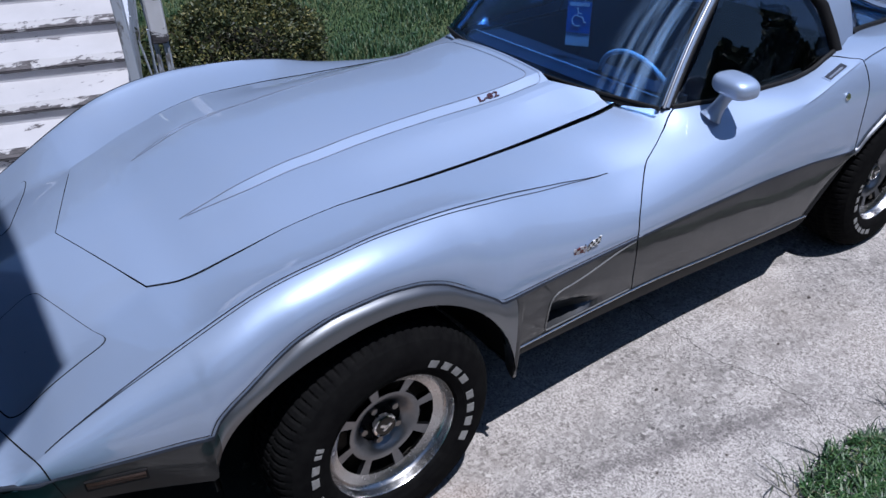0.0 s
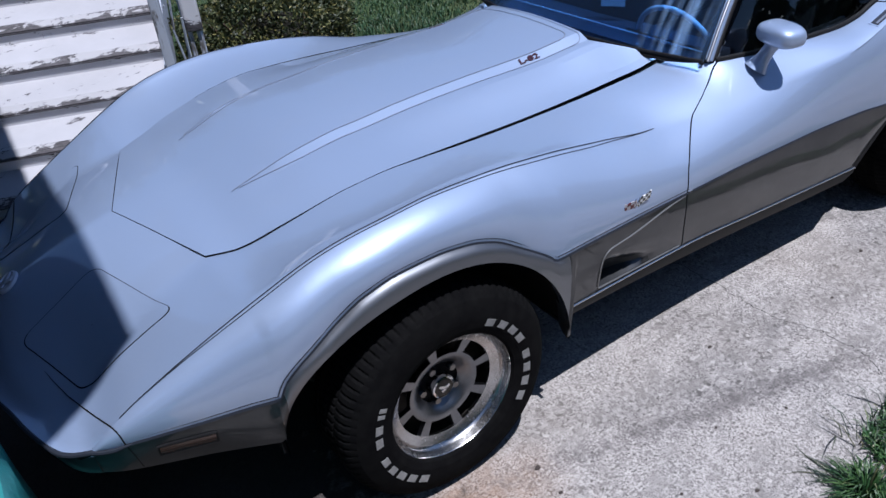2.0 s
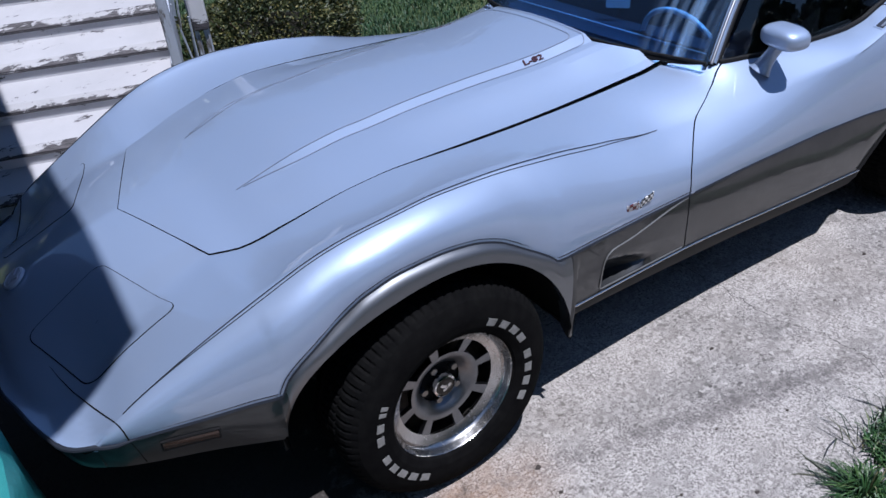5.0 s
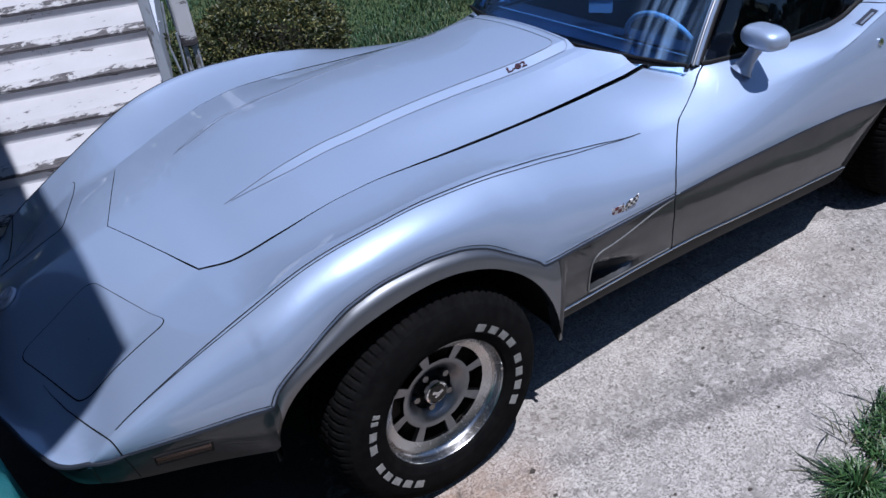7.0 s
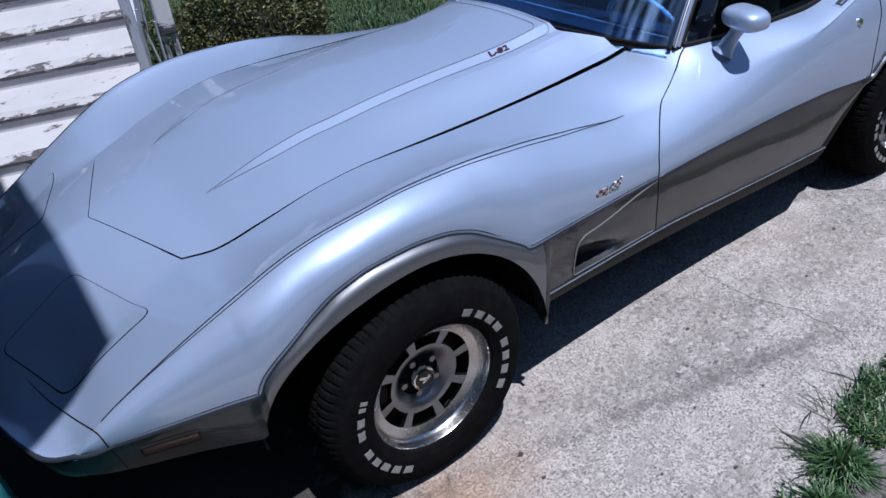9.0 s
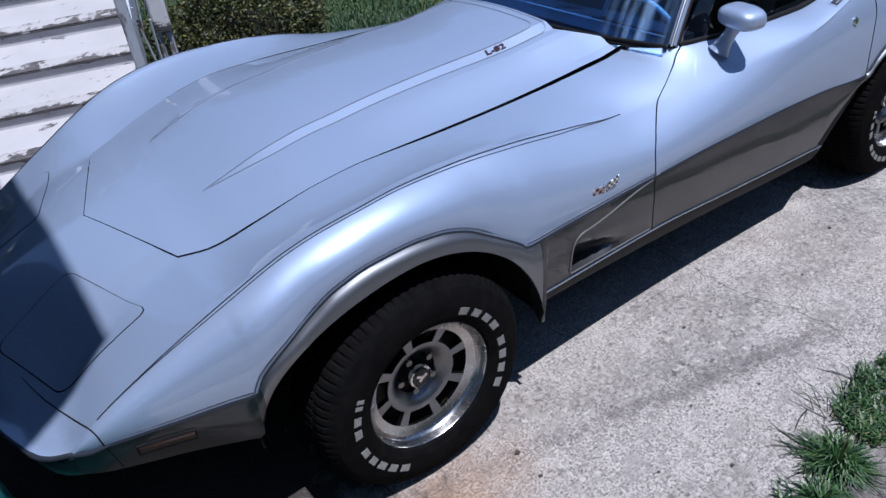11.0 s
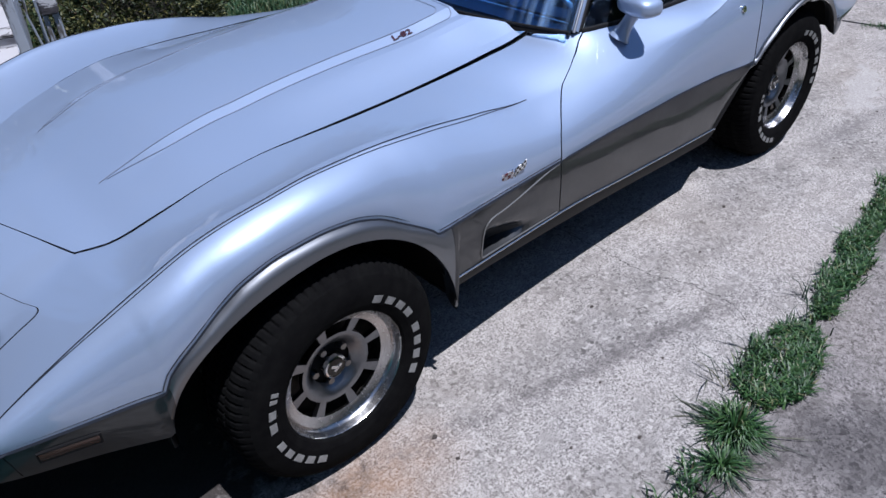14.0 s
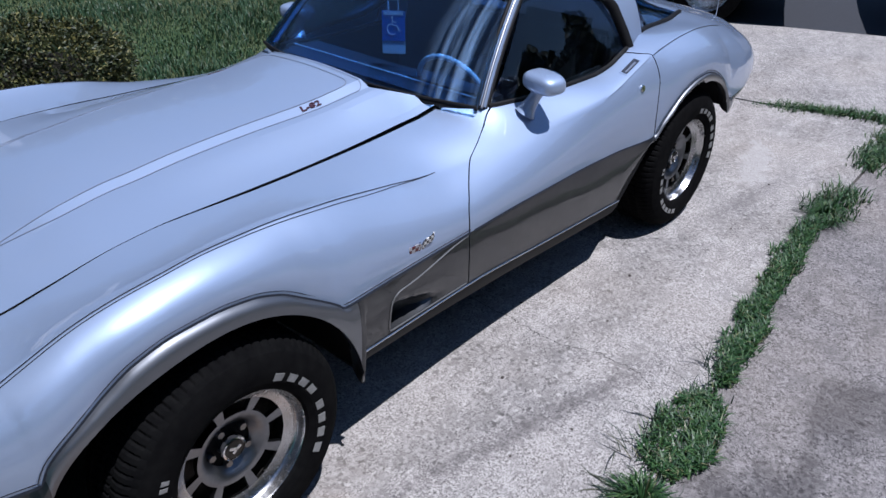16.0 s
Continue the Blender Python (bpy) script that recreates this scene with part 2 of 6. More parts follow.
TONE_LINE_Z = table([(-0.84, 0.524), (-0.80, 0.528), (-0.76, 0.538), (-0.5, 0.553), (-0.44, 0.558), (-0.418, 0.60), (-0.335, 0.677), (-0.265, 0.729), (-0.198, 0.766), (-0.1, 0.790), (0.0, 0.793), (0.1, 0.782),
                (0.18, 0.755), (0.25, 0.71), (0.35, 0.63), (0.372, 0.607), (0.53, 0.604), (0.78, 0.597), (0.94, 0.590), (1.22, 0.583), (1.56, 0.576), (1.82, 0.574), (2.1, 0.556),
                (2.125, 0.560), (2.175, 0.61), (2.25, 0.667), (2.325, 0.711), (2.43, 0.741), (2.5, 0.745), (2.577, 0.730), (2.706, 0.668), (2.80, 0.587), (2.86, 0.53), (3.1, 0.51), (3.62, 0.48)])
def arch_zone(x):
    """1 over the front wheel arch, 0 away from it."""
    return smooth(-0.44, -0.25, x) * (1 - smooth(0.25, 0.42, x))


def CREST(x):
    y, z = CREST_LINE(x)
    w = smooth(-0.6, -0.2, x) * (1 - smooth(0.3, 0.7, x))
    return y + 0.010 * w, z + 0.008 * w


def TONE_Y(x):
    return TONE_OUT(x) - 0.024 * arch_zone(x)


def TONE_Z(x):
    return TONE_LINE_Z(x) - 0.018 * arch_zone(x)


TONE_SOFT = table([(-0.84, 0.526), (-0.6, 0.552), (-0.45, 0.59), (-0.3, 0.67), (-0.15, 0.752), (0.0, 0.785), (0.15, 0.755), (0.3, 0.68), (0.45, 0.622), (0.6, 0.604), (1.2, 0.583), (1.8, 0.573), (2.0, 0.568),
                   (2.15, 0.605), (2.3, 0.69), (2.45, 0.735), (2.6, 0.715), (2.75, 0.64), (2.9, 0.545), (3.1, 0.51), (3.62, 0.48)])
SILL = table([(0.42, 0.848, 0.402), (0.95, 0.834, 0.391), (1.37, 0.826, 0.356), (1.8, 0.832, 0.333), (2.08, 0.845, 0.325)])
VALANCE = table([(-0.84, 0.650, 0.440), (-0.80, 0.676, 0.438), (-0.6, 0.75, 0.425), (-0.45, 0.82, 0.420)])
REAR_LOW = table([(2.9, 0.85, 0.448), (3.1, 0.80, 0.452), (3.4, 0.73, 0.475), (3.62, 0.66, 0.455)])


def rear_cut(x):
    """The slanting front edge of the rear wheel opening, rising from the sill."""
    return 0.330 + 1.06 * (x - 1.912)


def lip(x):
    """Height of the wheel arch's lip over x, or nothing away from the arches."""
    if -0.45 < x <= 0:
        return 0.42 + 0.31 * math.sqrt(1 - (x / 0.45) ** 2)
    if 0 < x < 0.4222:
        return 0.30 + 0.43 * math.sqrt(1 - (x / 0.4222) ** 2)
    if abs(x - WHEELBASE) < 0.4202:
        z = 0.30 + 0.402 * math.sqrt(1 - ((x - WHEELBASE) / 0.4202) ** 2)
        return max(z, 0.45) if x > WHEELBASE else max(z, min(rear_cut(x), TONE_Z(x) - 0.03))
    if 1.912 < x < WHEELBASE:
        return min(rear_cut(x), TONE_Z(x) - 0.03)
    return None


def lower(x):
    """Lower edge (y, z) of the body side."""
    z = lip(x)
    if z is not None:
        y = TONE_OUT(x) + 0.004
        if 1.9 < x < 2.25:
            y0 = SILL(x)[0]
            y = y0 + (y - y0) * smooth(1.95, 2.25, x)
        return (y, z)
    if x <= -0.45:
        return VALANCE(x)
    if x < 0.4455:
        return (SILL(x)[0] + 0.002, 0.322)
    if x < 2.2:
        return SILL(x)
    return REAR_LOW(x)


def bez(a, c, b, t):
    return tuple((1 - t) ** 2 * p + 2 * t * (1 - t) * q + t * t * r for p, q, r in zip(a, c, b))


N_TOP, N_SIDE, N_LOW = 10, 16, 14


def section(x, inner):
    """Points (y, z) of the body side at x, from the inner edge over the crest down to the lower edge."""
    g, kk, t, b = inner(x), CREST(x), (TONE_Y(x), TONE_Z(x)), lower(x)
    pts = []
    valley = smooth(-0.6, 0.0, x) * (1 - smooth(0.6, 1.0, x))
    rear = smooth(1.7, 2.3, x)
    c1 = (g[0] + (0.55 + 0.15 * valley) * (kk[0] - g[0]), g[1] + (0.45 - 0.35 * valley) * (kk[1] - g[1]) + 0.012 * rear)
    w = smooth(0.65, 1.12, x) * (1 - smooth(1.7, 2.1, x))
    cz = max(g[1] - 0.012, kk[1] + 0.01)
    cy = max(g[0] + 0.25 * (kk[0] - g[0]), kk[0] - (cz - kk[1]) / 0.8)
    c1 = (c1[0] + w * (cy - c1[0]), c1[1] + w * (cz - c1[1]))
    for i in range(N_TOP):
        pts.append(bez(g, c1, kk, i / N_TOP))
    door = smooth(0.9, 1.25, x) * (1 - smooth(1.6, 2.0, x))
    c2 = (t[0] + 0.012, kk[1] - (0.30 + 0.1 * door - 0.20 * (1 - smooth(-0.4, 0.1, x))) * (kk[1] - TONE_SOFT(x)))
    for i in range(N_SIDE):
        pts.append(bez(kk, c2, t, i / N_SIDE))
    bulge, swell = (0.006, 1.0) if lip(x) is None else (0.012, 0.6)
    if 1.9 < x < 2.25:
        w = smooth(2.0, 2.25, x)
        bulge, swell = 0.006 + 0.009 * w, 1.0 - 0.38 * w
    for i in range(N_LOW + 1):
        s = i / N_LOW
        pts.append((t[0] + (b[0] - t[0]) * s + bulge * math.sin(math.pi * s ** swell), t[1] + (b[1] - t[1]) * s))
    return pts


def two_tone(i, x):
    """Silver above the tone line, charcoal on the lower panels, a lit copy of it on the rolled flares."""
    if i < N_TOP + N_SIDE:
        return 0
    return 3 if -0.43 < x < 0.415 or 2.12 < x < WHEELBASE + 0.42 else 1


def side_panel(name, xs, ends, inner, side, parent, label=""):
    """A panel of the body side. ends(row 0..1, x) shifts x so that the panel's ends follow the shut lines."""
    n = N_TOP + N_SIDE + N_LOW
    cols = []
    for x in xs:
        col = []
        for i in range(n + 1):
            xx = x + ends(i, x)
            y, z = section(xx, inner)[i]
            if name == "front_fender" and i > N_TOP + N_SIDE:  # the side vent, deepest at its front edge
                top = 0.490 - 0.068 * smooth(0.56, 0.84, xx)
                d = 0.055 * smooth(0.5495, 0.5535, xx) * (1 - smooth(0.56, 0.84, xx)) * smooth(0.413, 0.420, z) * (1 - smooth(top - 0.004, top + 0.022, z))
                y -= d
            col.append((xx, side * y, z))
        cols.append(col)
    rows = [[c[i] for c in cols] for i in range(n + 1)]
    mats = two_tone
    if parent is None:
        return grid(rows, label, side < 0, mats)
    ob = part(name, grid(rows, None, side < 0, mats), [M_SILVER, M_GREY, M_BLACK, M_GREY_LIT], parent, label, 28)
    # black rims put the shade of the shut lines into the panel edges
    return thick(ob, 0.012, -1.0, 2)


SHUT_FRONT = table([(0, 1.306), (2, 1.288), (4, 1.264), (6, 1.228), (8, 1.160), (10, 1.092), (12, 1.052), (14, 1.018), (16, 0.988), (18, 0.964), (20, 0.944), (22, 0.933), (25, 0.928), (34, 0.927), (40, 0.937)])
SHUT_REAR = table([(0, 2.060), (6, 2.095), (8, 2.118), (10, 2.136), (16, 2.137), (18, 2.128), (20, 2.118), (23, 2.113), (26, 2.120), (33, 2.092), (40, 2.063)])


def shut_front(i):
    """x of the door's front shut line at row i."""
    return SHUT_FRONT(i)


def shut_rear(i):
    return SHUT_REAR(i)


car = new("sports_car")
tagged(car, "silver and charcoal two-tone sports car parked on a concrete drive", "car")

arch_front = [-0.45 * math.cos(a) for a in spread(0.02, math.pi / 2, 16)] + [0.422 * math.sin(a) for a in spread(0.1, math.pi / 2 - 0.02, 16)]
xs_front = sorted(set([round(v, 4) for v in spread(-0.405, 0.945, 58)] + [round(v, 4) for v in arch_front if v > -0.405] + [0.4219, 0.4225, 0.438, 0.445, 0.446, 0.549, 0.5512, 0.5535, 0.556, 0.865, 0.94, 0.9425]))


def front_ends(i, x):
    """The front fender starts along the hood's corner and ends at the door's shut line."""
    lead = -0.025 * (1 - min(i, N_TOP) / N_TOP) * (1 - smooth(-0.405, -0.2, x))
    return lead + (shut_front(i) - 0.9425 - 0.003) * smooth(0.45, 0.9425, x)


# the front clip: both fenders, the corners under the crests, and the header panel between them
NOSE_C = table([(-1.02, 0.525), (-0.97, 0.575), (-0.876, 0.645), (-0.7, 0.712), (-0.56, 0.75), (-0.43, 0.775)])
NOSE_M = table([(-0.97, 0.505), (-0.9, 0.522), (-0.806, 0.556), (-0.7, 0.628), (-0.566, 0.700), (-0.43, 0.746)])
FRONT_EDGE = table([(0.0, -1.02, 0.0, 0.525), (0.4, -0.994, 0.306, 0.518), (0.53, -0.972, 0.39, 0.516), (0.65, -0.952, 0.472, 0.516), (0.78, -0.927, 0.549, 0.517), (0.88, -0.90, 0.612, 0.519),
                    (0.95, -0.874, 0.642, 0.5215), (1.0, -0.84, 0.667, 0.529)])
V_EDGE = 0.6


def nose_z(x, y):
    c, m, o = NOSE_C(x), NOSE_M(x), CREST(max(x, -0.84))
    ym = 0.46
    if y < ym:
        t = y / ym
        return c + (m - c) * (0.35 * t + 0.65 * t * t)
    t = min(1, (y - ym) / (o[0] - ym))
    return m + (o[1] - m) * t * t


def nose_point(v, s):
    if v < V_EDGE:
        by = 0.424 * v / V_EDGE
        b = (-0.56 + 0.13 * by / 0.424, by)
        drop = 0.0 if v < V_EDGE - 0.2 else smooth(V_EDGE - 0.2, V_EDGE, v) * (0.746 - nose_z(-0.43, 0.424))
    else:
        t = (v - V_EDGE) / (1 - V_EDGE)
        bx = -0.43 + 0.025 * t
        row = section(bx, GAP)
        f = t * N_TOP
        n = min(int(f), N_TOP - 1)
        by, bz = [p + (q - p) * (f - n) for p, q in zip(row[n], row[n + 1])]
        b = (bx, by)
        drop = bz - nose_z(bx, by)
    f = FRONT_EDGE(v)
    x, y = b[0] + (f[0] - b[0]) * s, b[1] + (f[1] - b[1]) * s
    y += (CREST(x)[0] - y) * smooth(0.9, 1.0, v) * smooth(0, 0.12, s)
    z = nose_z(x, y) + drop * (1 - smooth(0, 0.45, s))
    w = smooth(0.86, 1.0, s)
    return x, y, z * (1 - w) + (f[2] + (z - f[2]) * (1 - w)) * w


vs = spread(0, V_EDGE, 24) + spread(V_EDGE, 1, N_TOP)[1:]
clip = bmesh.new()
xs_corner = sorted(set([-0.84, -0.832, -0.824, -0.815, -0.805, -0.79, -0.775, -0.76] + [round(v, 4) for v in spread(-0.74, -0.46, 14)] + [-0.4495, -0.449, -0.445, -0.44, -0.43, -0.42, -0.412, -0.405]))
for side in (-1, 1):
    side_panel("front_fender", [v for v in xs_front if v <= 0.9426], front_ends, GAP, side, None, clip)
    cols = [[(x, side * y, z) for y, z in section(x, lambda v: (CREST(v)[0] - 0.02, CREST(v)[1]))[N_TOP:]] for x in xs_corner]
    grid([[c[i] for c in cols] for i in range(N_SIDE + N_LOW + 1)], clip, side < 0, lambda i, x: two_tone(i + N_TOP, x))
    rows = [[(p[0], side * p[1], p[2]) for p in [nose_point(v, (0.002 * (1 - smooth(V_EDGE - 0.08, V_EDGE, v))) * (1 - s) + s) for v in vs]] for s in spread(0, 1, 36)]
    grid(rows, clip, side < 0)
bmesh.ops.remove_doubles(clip, verts=clip.verts[:], dist=0.0008)
CLIP_TREE = BVHTree.FromBMesh(clip)
# rims black here too, for dark shut lines
thick(part("front_clip", clip, [M_SILVER, M_GREY, M_BLACK, M_GREY_LIT], car, "silver front clip with crested fenders, charcoal lower half", 42), 0.012, -1.0, 2)

for side in (-1, 1):
    rows = []
    for k, (d, z) in enumerate(((0.0, None), (0.004, 0.511), (0.003, 0.485), (-0.004, 0.458), (-0.012, 0.442), (-0.05, 0.437))):
        row = []
        for v in vs:
            f = FRONT_EDGE(v)
            out = Vector((-1.0 + 0.9 * v * v, 0.15 + 0.6 * v, 0)).normalized() * d
            zz = f[2] if z is None else min(z, f[2] - 0.006) if z > 0.5 else z
            row.append((f[0] + out.x, side * (f[1] + out.y), zz))
        rows.append(row)
    thick(part("front_valance", grid(rows, None, side < 0, [0, 1, 1, 1, 1]), [M_SILVER, M_GREY], car, "charcoal lower lip of the soft nose", 40), 0.008)
    # seam of the soft nose cap
    pts = [(x, side * y, 0) for x, y in ((-0.872, 0.36), (-0.863, 0.40), (-0.845, 0.46), (-0.824, 0.535), (-0.805, 0.605), (-0.787, 0.674))]
    pts = [(x, y, CLIP_TREE.ray_cast(Vector((x, y, 2)), Vector((0, 0, -1)))[0].z + 0.0005) for x, y, z in pts]
    corner = lambda v: (CREST(v)[0] - 0.02, CREST(v)[1])
    for x, i in ((-0.782, 2), (-0.779, 5), (-0.776, 9), (-0.774, 13)):
        y, z = section(x, corner)[N_TOP + i]
        pts.append((x, side * (y + 0.0008), z))
    for x, f in ((-0.772, 0.0), (-0.763, 0.4), (-0.756, 0.9)):
        b, t = lower(x), (TONE_Y(x), TONE_Z(x))
        pts.append((x, side * (t[0] + (b[0] - t[0]) * f + 0.006 * math.sin(math.pi * f)), t[1] + (b[1] - t[1]) * f))
    part("bumper_seam", tube(pts, 0.0018, 6, None, [0.0005, 0.0010, 0.0014] + [0.0018] * (len(pts) - 3)), M_BLACK, car, "dark seam of the soft nose cap")
    pts = [(FRONT_EDGE(v)[0] - 0.005, side * (FRONT_EDGE(v)[1] + 0.005 * v), FRONT_EDGE(v)[2] - 0.004 + 0.003 * v) for v in spread(0, 1.0, 40)]
    pts += [(x, side * (TONE_Y(x) + 0.003), TONE_Z(x)) for x in (-0.825, -0.81, -0.795, -0.78, -0.76)]
    part("tone_line", tube(pts, 0.0046, 8, None, [0.0046] * 34 + [0.0065] * 9 + [0.0058, 0.0045, 0.0025]), M_STRIPE_DARK, car, "dark line round the lower nose")

# hood
def hood_z(x, y):
    gy, gz = GAP(x)
    base = gz + 0.02 * (1 - (y / gy) ** 2)
    if x < -0.43:
        base = nose_z(x, y)
    else:  # run on smoothly from the nose
        gy, gz = GAP(-0.43)
        base += (nose_z(-0.43, y) - gz - 0.02 * (1 - (y / gy) ** 2)) * (1 - smooth(-0.43, -0.05, x))
        gy = GAP(x)[0]
    h = HOOD_RISE(x)
    if y <= 0.245:
        return base + h + 0.008 * (1 - (y / 0.245) ** 2) * smooth(-0.3, 0.2, x)
    if y <= 0.285:
        return base + h - HOOD_DROP(x) * (y - 0.245) / 0.04
    return base + (h - HOOD_DROP(x)) * (1 - smooth(0.285, gy, y))


HOOD_DROP = table([(-0.43, 0.0), (-0.30, 0.0), (-0.15, 0.006), (0.1, 0.011), (0.5, 0.013), (1.03, 0.018), (1.2, 0.018)])
HOOD_RISE = table([(-0.43, 0.0), (-0.31, 0.0), (-0.1, 0.012), (0.1, 0.018), (0.28, 0.037), (0.5, 0.056), (0.8, 0.072), (1.03, 0.092), (1.2, 0.095)])

def hood_row(w):
    """w runs -1..1 across the hood; the crease and outer line of the bulge keep their own rows."""
    a = abs(w)
    out = []
    for t in spread(0, 1, 70):
        y_front = 0.424 * a
        # half width fraction to metres: fixed rows for the bulge, free rows elsewhere
        x0 = -0.5585 + 0.13 * (a ** 1.0)
        xr = 1.03 if a < 0.6 else 1.03 + 0.175 * smooth(0.6, 1.0, a) ** 0.8
        x = x0 + (xr - x0) * t
        gy = GAP(max(x, -0.43))[0] - 0.003 - 0.011 * smooth(0.0, 0.45, x) - 0.006 * smooth(0.5, 1.0, x)
        k = smooth(-0.43, -0.28, x)
        if a <= 0.5:
            y = (a / 0.5) * (0.245 * k + 0.5 * gy * (1 - k))
        elif a <= 0.6:
            y = (0.245 + 0.4 * (a - 0.5)) * k + a * gy * (1 - k)
        else:
            y = (0.285 + (gy - 0.285) * (a - 0.6) / 0.4) * k + a * gy * (1 - k)
        out.append((x, math.copysign(y, w), hood_z(x, y)))
    return out


ws = [-1, -0.93, -0.86, -0.79, -0.72, -0.66, -0.6, -0.5, -0.4, -0.3, -0.2, -0.1, 0]
ws += [-w for w in ws[-2::-1]]
# the hood's black rim paints its shut gap dark
hood = thick(part("hood", grid([hood_row(w) for w in ws]), [M_SILVER, M_BLACK], car, "long silver hood with raised centre bulge", 7), 0.014, -1.0, 1)

# doors and rear quarters
xs_door = sorted(set([round(v, 4) for v in spread(0.9485, 1.90, 40) + spread(1.906, 2.1, 20)]))


def door_ends(i, x):
    a, b = shut_front(i) + 0.003, shut_rear(i) - 0.003
    t = (x - 0.9485) / (2.1 - 0.9485)
    return a + (b - a) * t - x


for s in (-1, 1):
    side_panel("door", xs_door, door_ends, GAP, s, car, "silver door with charcoal lower half")

QUARTER_IN = table([(1.98, 0.70, 0.872), (2.04, 0.70, 0.894), (2.12, 0.695, 0.915), (2.25, 0.655, 0.925), (2.43, 0.60, 0.907), (2.7, 0.565, 0.885), (2.93, 0.51, 0.872), (3.2, 0.47, 0.822), (3.45, 0.45, 0.765), (3.62, 0.43, 0.70)])
arch_rear = [WHEELBASE + 0.42 * math.sin(a) for a in spread(-math.pi / 2 + 0.02, math.pi / 2 - 0.02, 34)]
xs_q = sorted(set([2.066, 2.0688, 2.0693, 2.9088, 2.9095] + [round(v, 4) for v in spread(2.09, 3.62, 44)] + [round(v, 4) for v in arch_rear]))


def quarter_ends(i, x):
    return (shut_rear(i) + 0.003 - 2.066) * (1 - smooth(2.066, 2.40, x)) if i < N_TOP + N_SIDE else (shut_rear(i) + 0.003 - 2.066) * (1 - smooth(2.066, 2.2, x))


for s in (-1, 1):
    side_panel("rear_quarter", xs_q, quarter_ends, QUARTER_IN, s, car, "silver rear quarter with flared wheel arch")

# rear deck, tail
rows = []
for x in spread(2.90, 3.60, 20):
    gy, gz = QUARTER_IN(x)
    c = gz + 0.03
    rows.append([(x, y, c + (gz - c) * (y / gy) ** 2) for y in [gy * t for t in spread(-1, 1, 16)]])
thick(part("rear_deck", grid(rows, None, True), M_SILVER, car), 0.012)
TAIL = table([(0.0, 3.585, 0.69), (0.2, 3.64, 0.635), (0.42, 3.70, 0.545), (0.55, 3.71, 0.50), (0.8, 3.69, 0.44), (1.0, 3.62, 0.40)])
rows = []
for t in spread(0, 1, 14):
    x, z = TAIL(t)
    row = []
    for w in spread(-1, 1, 40):
        a = abs(w)
        y = 0.655 * math.copysign(min(1, a * 1.06) if a < 0.94 else 1.0, w)
        row.append((x - 0.10 * smooth(0.72, 1.0, a) - 0.02 * a * a, w * 0.66, z - 0.05 * smooth(0.6, 1.0, a) * (1 - t)))
    rows.append(row)
thick(part("rear_bumper", grid(rows, None, True), [M_SILVER], car, "soft silver tail cap"), 0.012)

# black boxes added inside the shell to keep light out of the gaps
part("bay_blocker", box(1.50, 0.86, 0.42, (0.34, 0, 0.50), 0.03), M_BLACK, car)
part("floor_blocker", box(1.10, 1.40, 0.20, (1.53, 0, 0.36), 0.03), M_BLACK, car)
# added to stop sun leaking through the door's front shut line
for s in (-1, 1):
    part("shut_line_blocker", box(0.14, 0.07, 0.28, (0.94, s * 0.765, 0.51), 0.01), M_BLACK, car)
part("nose_blocker", box(0.50, 0.90, 0.16, (-0.60, 0, 0.45), 0.04), M_BLACK, car)
part("tail_blocker", box(1.20, 0.86, 0.26, (2.95, 0, 0.50), 0.03), M_BLACK, car)

